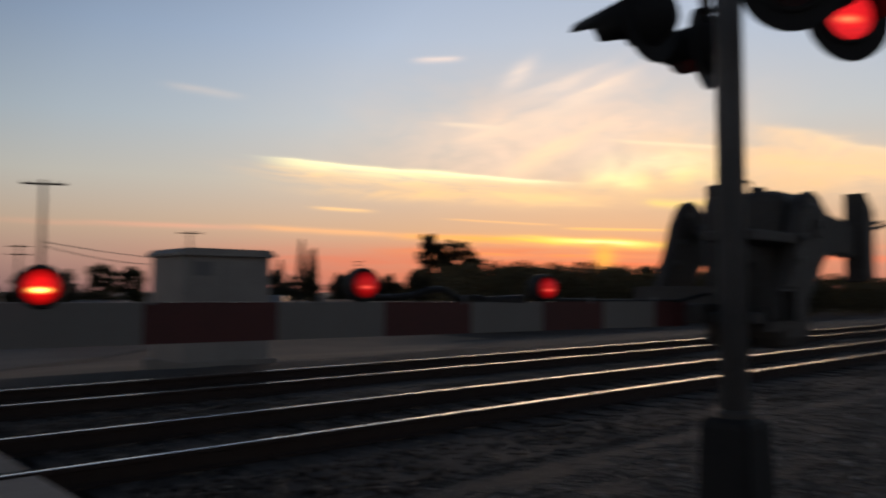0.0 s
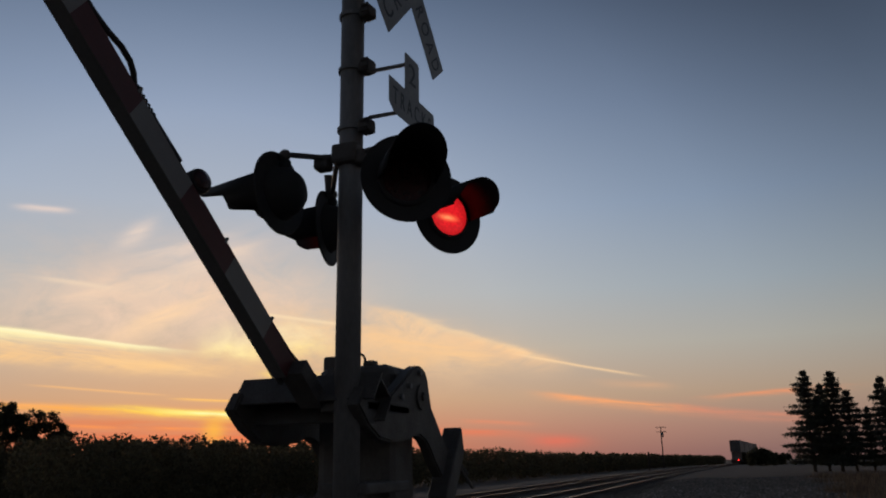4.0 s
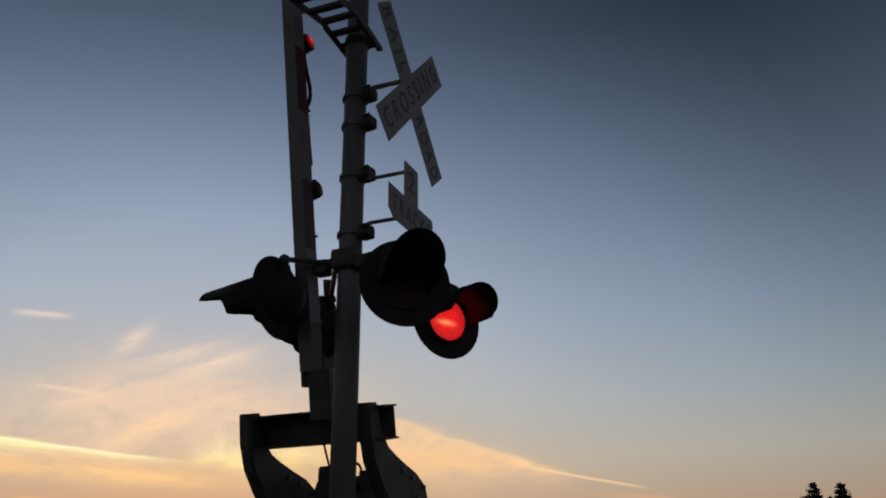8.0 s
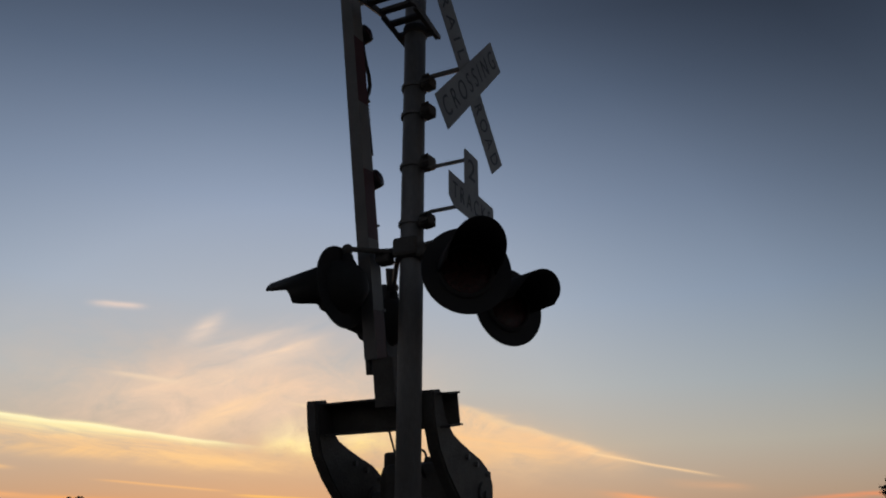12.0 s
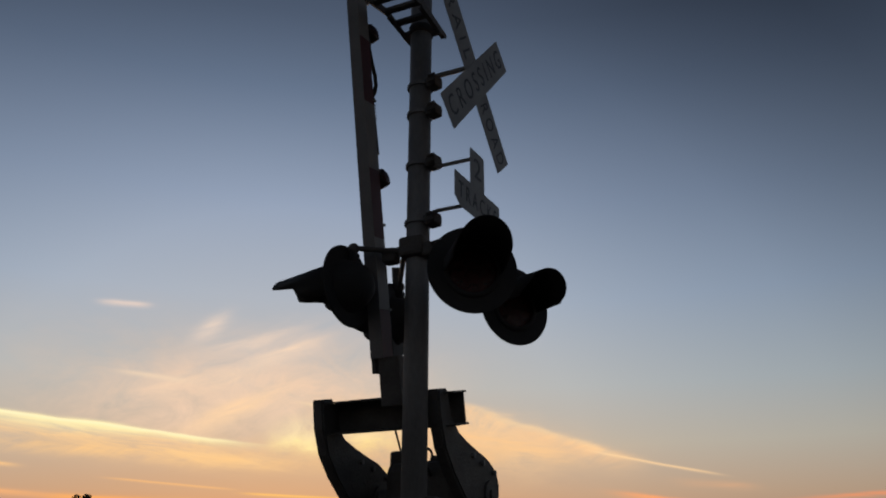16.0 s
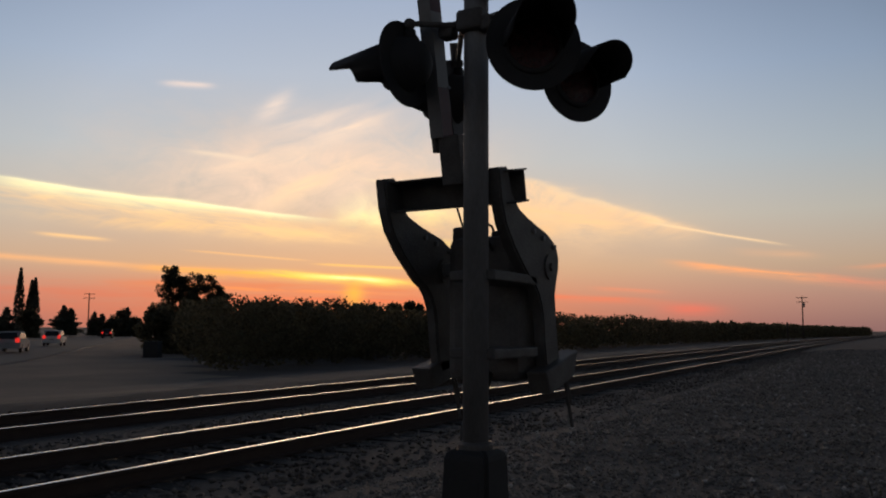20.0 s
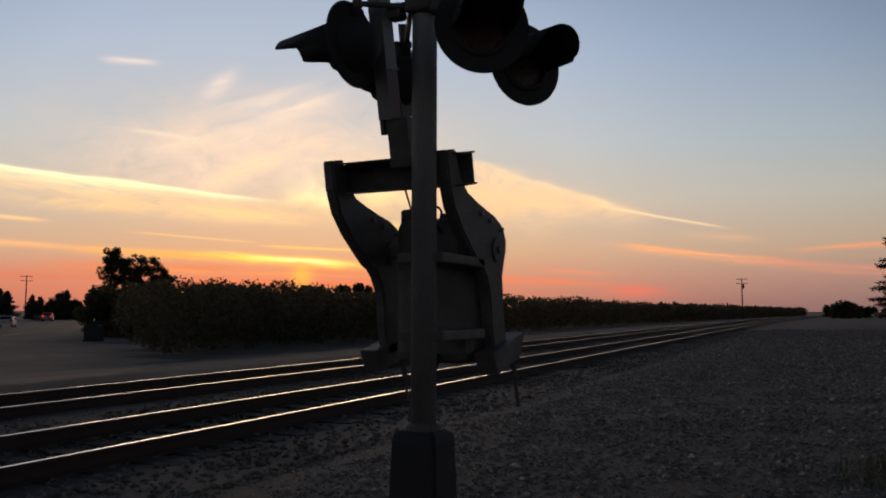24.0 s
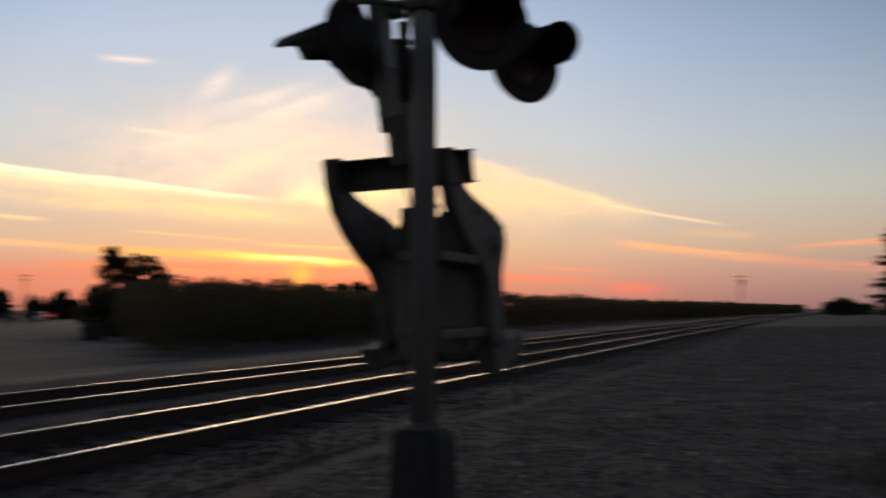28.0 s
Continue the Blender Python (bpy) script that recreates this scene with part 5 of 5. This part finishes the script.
tagged(obj("block_wall", bm, M_WALLGREY, at=pose(*polar(-16.4, 44), gz(*polar(-16.4, 44)) - 0.3, 0, 0, 16)), "low grey block wall behind the signs", "wall")
sh = thing("white_shed", "small white shed among the trees", "shed", pose(*polar(-18.5, 41), gz(*polar(-18.5, 41)), 0, 0, 18))
bm = B()
prism(bm, [(-0.3, 0), (0.32, 0), (0.32, 1.0), (0.12, 1.3), (-0.3, 0.95)], -0.4, 0.4, "y")
part("wall", bm, M_WALLGREY, sh)
bm = B()
box(bm, (0.05, -0.41, 0.42), (0.26, 0.03, 0.8))
part("door", bm, M_SHED, sh)
bm = B()
pipe(bm, [(0, 0, 0), (0, 0, 1.5)], 0.09)
tagged(obj("white_post", bm, M_SHED, at=pose(*polar(-10.9, 50), gz(*polar(-10.9, 50)))), "short white marker post in the brush", "post")


# ---- the far side: hut, poles, wires ----
def bungalow():
    x, y = polar(63.9, 16.3)
    t = thing("signal_hut", "pale metal railway signal hut with a low roof", "hut", pose(x, y, gz(x, y), 0, 0, 0))
    top = 1.35 + 16.3 * math.tan(radians(2.75)) - gz(x, y)
    bm = B()
    box(bm, (0, 0, top / 2 - 0.05), (1.45, 1.8, top - 0.1), bevel=0.01)
    part("wall", bm, M_SHED, t)
    bm = B()
    prism(bm, [(-0.98, top - 0.1), (0.98, top - 0.1), (0.98, top - 0.05), (0.85, top + 0.04), (-0.85, top + 0.04), (-0.98, top - 0.05)], -0.83, 0.83, "x")
    part("roof", bm, M_SHED, t)
    bm = B()
    box(bm, (0.735, 0.25, 1.1), (0.03, 0.7, 1.9), bevel=0.008)
    d = part("door", bm, M_SHED, t)
    bm = B()
    box(bm, (0.765, 0.0, 1.1), (0.04, 0.04, 0.14))
    part("door_handle", bm, M_GALV, d)
    bm = B()
    box(bm, (0.735, -0.52, 1.9), (0.03, 0.36, 0.26))
    part("vent", bm, M_WALLGREY, t)
    bm = B()
    box(bm, (0, 0, 0.0), (1.65, 2.0, 0.3))
    part("plinth", bm, M_CONC, t)


bungalow()


def utility_pole(az, d, el, arms=1, label="wooden utility pole with a cross-arm", turn=0.0, box_on=False):
    x, y = polar(az, d)
    z = gz(x, y)
    h = 1.35 + d * math.tan(radians(el)) - z
    t = thing("utility_pole", label, "utility pole", pose(x, y, z, 0, 0, turn), "utility poles")
    bm = B()
    tube(bm, (0, 0, -0.3), (0, 0, h), 0.17, 0.11, 12)
    part("pole", bm, M_POLE, t)
    tops = []
    for k in range(arms):
        zz = h - 0.25 - 1.0 * k
        bm = B()
        box(bm, (0, 0.13, zz), (2.5, 0.1, 0.12))
        a = part("cross_arm", bm, M_POLE, t)
        first = None
        for s in (-1.15, -0.6, 0.6, 1.15):
            at = pose(s, 0.13, zz + 0.06)
            if first is None:
                bm = B()
                lathe(bm, [(0.02, 0), (0.05, 0.04), (0.05, 0.08), (0.03, 0.1), (0.045, 0.13), (0.0, 0.17)], 8)
                first = part("insulator", bm, M_INSUL, a, at=at)
            else:
                again(first, a, at)
        tops.append(t.matrix_basis @ Vector((0.6, 0.13, zz + 0.22)))
        tops.append(t.matrix_basis @ Vector((-0.6, 0.13, zz + 0.22)))
    if box_on:
        bm = B()
        tube(bm, (0.3, 0, h - 2.4), (0.3, 0, h - 1.4), 0.25, seg=14)
        part("transformer", bm, M_GALV, t)
    return tops


P1 = utility_pole(74.6, 54, 7.25, 1, turn=64)
P2 = utility_pole(65.4, 92, 4.2, 1, turn=64)
P3 = utility_pole(75.9, 110, 3.0, 2, turn=70)
P4 = utility_pole(53.64, 205, 2.25, 2, "wooden utility pole with two cross-arms far along the road", turn=50)
P5 = utility_pole(4.9, 196, 2.25, 2, "wooden utility pole beside the orchard", turn=-10, box_on=True)
utility_pole(51.5, 300, 1.3, 1, "distant wooden utility pole", turn=50)


def wire(p, q, sag, name="overhead_wire"):
    bm = B()
    p, q = Vector(p), Vector(q)
    pipe(bm, [p.lerp(q, k / 12) - Vector((0, 0, 4 * sag * (k / 12) * (1 - k / 12))) for k in range(13)], 0.03, 5)
    tagged(obj(name, bm, M_CABLE), "thin black overhead wire between the poles", "wire", "overhead wires")


base1, base2 = Vector(polar(74.6, 54)).to_3d(), Vector(polar(65.4, 92)).to_3d()
for dz, s in ((4.4, 0.0), (4.15, 0.4)):
    wire(base1 + Vector((0.14, 0, dz)), base2 + Vector((0.14, 0, dz + 0.5)), 0.25 + s)
bm = B()
pipe(bm, [(0, 0, -0.2), (0, 0, 2.6)], 0.1)
box(bm, (0, 0, 2.45), (0.25, 0.2, 0.3))
tagged(obj("marker_post", bm, M_POLE, at=pose(*polar(5.85, 118), gz(*polar(5.85, 118)))), "short wooden marker post beside the tracks", "post")
bm = B()
box(bm, (0, 0, 0.62), (1.1, 0.9, 1.15), bevel=0.04)
box(bm, (0, 0, 0.04), (1.2, 1.0, 0.12))
tagged(obj("utility_cabinet", bm, M_BLACK, at=pose(*polar(49.55, 62), gz(*polar(49.55, 62)), 0, 0, 30)), "dark steel utility cabinet beside the hedge", "cabinet")


# ---- the train ----
def corrugated(bm, cx, cy, cz, w, l, h):
    """A shipping container with ribbed sides, its length along y."""
    n = 40
    out = []
    for k in range(n):
        y = cy - l / 2 + 0.15 + (l - 0.3) * k / (n - 1)
        out.append((w / 2 - (0.035 if k % 4 in (1, 2) else 0.0), y))
    poly = [(w / 2, cy - l / 2)] + out + [(w / 2, cy + l / 2)]
    poly += [(-a, b) for a, b in poly[::-1]]
    prism(bm, [(cx + a, b) for a, b in poly], cz, cz + h, "z")
    for s in (-0.8, -0.3, 0.3, 0.8):
        tube(bm, (cx + s, cy - l / 2 - 0.03, cz + 0.1), (cx + s, cy - l / 2 - 0.03, cz + h - 0.1), 0.025, seg=6)
    box(bm, (cx, cy - l / 2 - 0.01, cz + h / 2), (0.04, 0.02, h - 0.1))
    return bm


WAGON = 18.4
WAGONS = []


def wagon(k):
    t = thing("container_wagon", "double-stack container wagon of a departing freight train", "freight wagon", group="wagons of the train")
    bm = B()
    box(bm, (0, 0, 0.62), (2.7, 15.6, 0.35), bevel=0.03)
    for s in (-1.3, 1.3):
        box(bm, (s, 0, 0.85), (0.12, 15.2, 0.9))
    box(bm, (0, -8.4, 0.95), (2.6, 1.5, 0.25))
    box(bm, (0, 8.4, 0.95), (2.6, 1.5, 0.25))
    part("well", bm, M_CARSTEEL, t)
    for e in (-8.0, 8.0):
        bm = B()
        for s in (-0.95, 0.95):
            box(bm, (s, e, 0.5), (0.15, 2.3, 0.3), bevel=0.03)
        box(bm, (0, e, 0.55), (1.9, 0.4, 0.25))
        g = part("bogie", bm, M_CARSTEEL, t)
        for d in (-0.9, 0.9):
            bm = B()
            tube(bm, (-0.8, e + d, 0.42), (0.8, e + d, 0.42), 0.09, seg=10)
            for s in (-0.75, 0.75):
                tube(bm, (s - 0.06, e + d, 0.42), (s + 0.06, e + d, 0.42), 0.42, seg=20)
            part("wheelset", bm, M_CARSTEEL, g)
    c = M_CONTAINER[(0, 1, 0, 2, 1, 3, 0, 1, 0, 0)[k % 10]], M_CONTAINER[(1, 0, 0, 1, 3, 0, 2, 0, 1, 0)[k % 10]]
    bm = B()
    corrugated(bm, 0, 0, 0.4, 2.44, 12.2, 2.7)
    part("lower_container", bm, c[0], t)
    if k < 4:
        bm = B()
        corrugated(bm, 0, 0, 3.16, 2.6, 16.15, 2.9)
        part("upper_container", bm, c[1], t)
    if k == 0:
        bm = B()
        lathe(bm, [(0.0, 0.06), (0.09, 0.05), (0.12, 0.0)], 14, pose(0.55, -9.2, 1.05, 90, 0, 0))
        part("tail_lamp", bm, material("train_tail_lamp", (0.3, 0.01, 0.01), 0.3, emit=(1, 0.03, 0.03), power=6), t, "red flashing tail lamp")
    WAGONS.append(t)


for k in range(9):
    wagon(k)


# ---- cars on the far road ----
def car(paint, kind="sedan", lights="tail", label="", moving=True):
    """A car, its nose towards +y."""
    t = thing("car", label, "car", group="cars on the far road" if moving else "")
    L, Wd, Hh = (4.7, 1.86, 1.72) if kind == "suv" else (4.6, 1.8, 1.45)
    if kind == "suv":
        side = [(-2.3, 0.35), (2.3, 0.35), (2.32, 0.7), (2.2, 0.95), (1.1, 1.08), (-2.25, 1.05), (-2.35, 0.8)]
        cab = [(-2.2, 1.03), (1.2, 1.06), (0.35, 1.62), (0.1, 1.7), (-1.75, 1.7), (-2.0, 1.62)]
        glass = [(-1.95, 1.1), (0.9, 1.1), (0.25, 1.55), (-1.8, 1.55)]
    else:
        side = [(-2.25, 0.35), (2.25, 0.35), (2.3, 0.6), (2.1, 0.78), (0.95, 0.92), (-1.6, 0.97), (-2.25, 0.95), (-2.3, 0.7)]
        cab = [(-1.75, 0.94), (1.1, 0.92), (0.2, 1.38), (-0.1, 1.43), (-0.9, 1.42), (-1.2, 1.36)]
        glass = [(-1.4, 0.99), (0.8, 0.98), (0.12, 1.32), (-1.05, 1.32)]
    bm = B()
    prism(bm, side, -Wd / 2, Wd / 2, "x")
    bmesh.ops.bevel(bm, geom=bm.edges[:], offset=0.06, segments=2, affect="EDGES")
    part("body", bm, paint, t)
    bm = B()
    prism(bm, cab, -Wd / 2 + 0.12, Wd / 2 - 0.12, "x")
    bmesh.ops.bevel(bm, geom=bm.edges[:], offset=0.05, segments=2, affect="EDGES")
    part("cabin", bm, paint, t)
    for s in (-1, 1):
        bm = B()
        prism(bm, glass, s * (Wd / 2 - 0.13), s * (Wd / 2 - 0.113), "x")
        part("side_window", bm, M_GLASS, t)
    zr = cab[0][1]
    bm = B()
    r0, r1 = Vector((0, cab[0][0], cab[0][1])), Vector((0, cab[-1][0], cab[-1][1]))
    d = (r1 - r0)
    n = Vector((0, -d.z, d.y)).normalized() * 0.012
    q = [r0.lerp(r1, 0.12) + n, r0.lerp(r1, 0.95) + n]
    vs = [bm.verts.new((sx, p.y, p.z)) for p, ww in ((q[0], Wd / 2 - 0.22), (q[1], Wd / 2 - 0.32)) for sx in (-ww, ww)]
    vs += [bm.verts.new(v.co - n * 0.8) for v in vs[:4]]
    for f in ((0, 1, 3, 2), (4, 6, 7, 5), (0, 4, 5, 1), (1, 5, 7, 3), (3, 7, 6, 2), (2, 6, 4, 0)):
        bm.faces.new([vs[i] for i in f])
    bmesh.ops.recalc_face_normals(bm, faces=bm.faces[:])
    part("rear_window", bm, M_GLASS, t)
    for s in (-1, 1):
        bm = B()
        box(bm, (s * (Wd / 2 - 0.2), side[-1][0] + 0.02, 0.86 if kind != "suv" else 1.0), (0.3, 0.1, 0.18 if kind != "suv" else 0.34), bevel=0.02)
        part("tail_lamp", bm, M_TAIL if lights == "tail" else M_TAILOFF, t)
        bm = B()
        box(bm, (s * (Wd / 2 - 0.25), 2.24, 0.66), (0.34, 0.1, 0.14), bevel=0.02)
        part("headlight", bm, M_HEAD if lights == "head" else M_CLEAR, t)
        for yy in (-1.35, 1.4):
            bm = B()
            tube(bm, (s * (Wd / 2 - 0.2), yy, 0.33), (s * (Wd / 2 + 0.01), yy, 0.33), 0.33, seg=20)
            w = part("wheel", bm, M_TYRE, t)
            bm = B()
            tube(bm, (s * (Wd / 2 - 0.01), yy, 0.33), (s * (Wd / 2 + 0.018), yy, 0.33), 0.21, seg=14)
            part("rim", bm, M_RIM, w)
    bm = B()
    box(bm, (0, side[-1][0] - 0.01, 0.72), (0.5, 0.03, 0.14))
    part("plate_panel", bm, M_SIGN, t)
    return t


ROAD = [Vector(p) for p in ((-16, -3), (-22, -1.2), (-30, 5), (-40, 14.5), (-52, 27.2), (-75, 47.8), (-121, 89.3), (-198, 158.5), (-300, 250), (-700, 610))]


def on_road(s, side):
    """The pose s metres along the far road (0 at its straight part), side metres to the right of its middle."""
    s += 80.37
    for a, b in zip(ROAD, ROAD[1:]):
        L = (b - a).length
        if s <= L or b is ROAD[-1]:
            break
        s -= L
    d = (b - a).normalized()
    p = a + d * s + Vector((d.y, -d.x)) * side
    return pose(p.x, p.y, road_z(p.x, p.y) + 0.045, 0, 0, math.degrees(math.atan2(-d.x, d.y)))


CARS = []
# each with its metres along the road at two moments
for paint, kind, knots, side, lights, label in (
        ("silver", "suv", (20, -17, 24.5, 91), 1.9, "tail", "silver estate car with lit tail lamps driving away"),
        ("white", "suv", (20, 6.5, 24.5, 150), 1.9, "tail", "small white car with lit tail lamps driving away"),
        ("dark", "suv", (20, 75, 24, 215), 1.9, "tail", "dark car far along the road"),
        ("grey", "sedan", (20, 146, 24, 320), 1.9, "off", "grey saloon car far along the road"),
        ("white", "sedan", (24.5, 34, 26.5, 91), 1.9, "off", "white saloon car on the far road"),
        ("red", "suv", (25, 19.5, 26.5, 49.5), 1.9, "tail", "dark red car with lit tail lamps driving away"),
        ("white", "suv", (26, 19.5, 26.5, 30), 1.9, "off", "white car on the far road"),
        ("white", "sedan", (0, 150, 4, 106), -1.9, "head", "oncoming white car with lit headlamps"),
        ("silver", "suv", (0, -8, 4, -44), -1.9, "head", "oncoming silver car with lit headlamps"),
        ("grey", "suv", (20, 150, 28, 60), -1.9, "head", "oncoming grey car with lit headlamps")):
    CARS.append((car(M_PAINT[paint], kind, lights, label), knots, side))
pc = car(M_PAINT["white"], "suv", "off", "white car parked under the conifers", False)
x, y = polar(-12.66, 92)
pc.matrix_basis = pose(x, y, gz(x, y), 0, 0, -24)

# ---- ballast, sleepers, gravel ----
OCTA = np.array([(1, 0, 0), (-1, 0, 0), (0, 1, 0), (0, -1, 0), (0, 0, 1), (0, 0, -1)], float)
OFACE = np.array([(0, 2, 4), (2, 1, 4), (1, 3, 4), (3, 0, 4), (2, 0, 5), (1, 2, 5), (3, 1, 5), (0, 3, 5)])


def stones(name, x, y, z, size, rng, mat, label):
    n = len(x)
    q = OCTA[None] * rng.uniform(0.55, 1.25, (n, 6, 1)) + rng.normal(0, 0.18, (n, 6, 3))
    a = rng.uniform(0, 6.283, n)
    c, s = np.cos(a)[:, None], np.sin(a)[:, None]
    q = np.stack([q[:, :, 0] * c - q[:, :, 1] * s, q[:, :, 0] * s + q[:, :, 1] * c, q[:, :, 2] * 0.7], 2) * size[:, None, None]
    q += np.stack([x, y, z], 1)[:, None]
    f = (OFACE[None] + 6 * np.arange(n)[:, None, None]).reshape(-1, 3)
    return tagged(mesh_object(name, q.reshape(-1, 3), f, mat), label, "gravel", kind="stuff")


def scatter():
    rng = np.random.default_rng(11)
    # ballast of both tracks
    n = 30000
    y = 2.2 + 58 * rng.uniform(0, 1, n) ** 1.7
    x = rng.uniform(-13.0, -4.4, n)
    keep = np.ones(n, bool)
    for tx in TRACKS:
        for s in (-0.5, 0.5):
            keep &= np.abs(x - tx - s * HEADS) > 0.09
    x, y = x[keep], y[keep]
    inside = (np.abs(x - TRACKS[0]) < 1.3) | (np.abs(x - TRACKS[1]) < 1.3)
    z = np.where(inside, -0.105, -0.085) + rng.normal(0, 0.012, len(x))
    stones("ballast", x + np.array([bend(v) for v in y]), y, z, rng.uniform(0.022, 0.05, len(x)), rng, M_STONE, "grey crushed-stone ballast between the rails")
    # gravel of the shoulder
    n = 78000
    y = 2.4 + 62 * rng.uniform(0, 1, n) ** 2.2
    x = rng.uniform(-4.6, 4.2 + 0.03 * y, n)
    z = np.array([gz(a, b) for a, b in zip(x, y)])
    stones("gravel", x, y, z + 0.004, rng.uniform(0.008, 0.026, n) * (1 + 0.04 * y), rng, M_GRAVEL, "dark loose gravel beside the signal mast")
    n = 3200
    y = 2.6 + 40 * rng.uniform(0, 1, n) ** 1.5
    x = rng.uniform(-4.4, 3.6, n)
    z = np.array([gz(a, b) for a, b in zip(x, y)])
    stones("pale_gravel", x, y, z + 0.01, (0.007 + 0.033 * rng.uniform(0, 1, n) ** 2) * (1 + 0.03 * y), rng, M_PALE, "scattered pale stones in the gravel")


scatter()


def sleepers():
    for tx in TRACKS:
        tr = thing("sleepers", "dark creosoted timber sleepers under the rails", "sleepers", kind="structure")
        first = None
        for k in range(130):
            y = 2.1 + 0.52 * k
            at = pose(tx + bend(y), y + 0.01 * math.sin(k * 7.3), -0.165 + RAIL_TOP - 0.09 + 0.005 * math.sin(k * 3.1), 0, 0, 0.6 * math.sin(k * 2.7))
            if first is None:
                bm = B()
                box(bm, (0, 0, 0), (2.6, 0.23, 0.17), bevel=0.012)
                first = part("sleeper", bm, M_TIE, tr, at=at)
            else:
                again(first, tr, at)


sleepers()


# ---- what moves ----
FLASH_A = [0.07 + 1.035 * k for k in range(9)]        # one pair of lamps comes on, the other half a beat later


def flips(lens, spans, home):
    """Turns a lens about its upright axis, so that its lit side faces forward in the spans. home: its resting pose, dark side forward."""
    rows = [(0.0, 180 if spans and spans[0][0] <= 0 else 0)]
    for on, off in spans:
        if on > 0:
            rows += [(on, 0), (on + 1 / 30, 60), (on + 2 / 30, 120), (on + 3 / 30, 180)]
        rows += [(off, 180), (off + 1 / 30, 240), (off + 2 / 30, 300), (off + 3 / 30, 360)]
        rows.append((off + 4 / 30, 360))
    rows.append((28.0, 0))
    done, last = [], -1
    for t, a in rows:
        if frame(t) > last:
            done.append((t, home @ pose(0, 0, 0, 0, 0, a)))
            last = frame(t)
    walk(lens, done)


def motions():
    # the arm rises after the train has passed
    swing = [(0.0, 0.4), (0.9, 0.4), (1.2, 1.5), (1.5, 5), (2.0, 11.5), (2.4, 16.5), (2.8, 21.3), (3.2, 26.2), (3.5, 30.0), (3.8, 33.7), (4.1, 37.7), (4.5, 42.3),
             (5.5, 55), (6.2, 64.5), (6.5, 69), (6.8, 72.8), (7.1, 76.0), (7.4, 77.75), (28.0, 77.75)]
    walk(gate, [(t, pose(PX, PY, PZ, -a, 0, 0)) for t, a in swing])
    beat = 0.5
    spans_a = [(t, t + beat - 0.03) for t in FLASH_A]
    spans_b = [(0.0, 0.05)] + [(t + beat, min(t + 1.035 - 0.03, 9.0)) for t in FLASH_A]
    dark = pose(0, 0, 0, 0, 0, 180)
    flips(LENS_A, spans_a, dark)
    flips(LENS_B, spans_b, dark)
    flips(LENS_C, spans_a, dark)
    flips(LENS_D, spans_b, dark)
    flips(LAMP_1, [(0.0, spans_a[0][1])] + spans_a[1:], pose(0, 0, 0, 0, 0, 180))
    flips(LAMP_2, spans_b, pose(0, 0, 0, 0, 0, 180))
    # the train runs off along the bend
    for k, w in enumerate(WAGONS):
        rows = []
        for t in (0, 1, 2, 3, 4, 5, 6, 8, 10, 14, 20, 28):
            y = 110.0 + 31.0 * t + WAGON * k
            rows.append((t, pose(TRACKS[0] + bend(y), y, RAIL_TOP, 0, 0, -math.degrees(math.atan2(bend(y + 5) - bend(y - 5), 10)))))
        walk(w, rows)
    for ob, (t0, s0, t1, s1), side in CARS:
        v = (s1 - s0) / (t1 - t0)
        rows = []
        for k in range(57):
            t = 0.5 * k
            m = on_road(max(-55.0, min(760.0, s0 + v * (t - t0))), side)
            rows.append((t, m if v > 0 else m @ pose(0, 0, 0, 0, 0, 180)))
        walk(ob, rows)


motions()
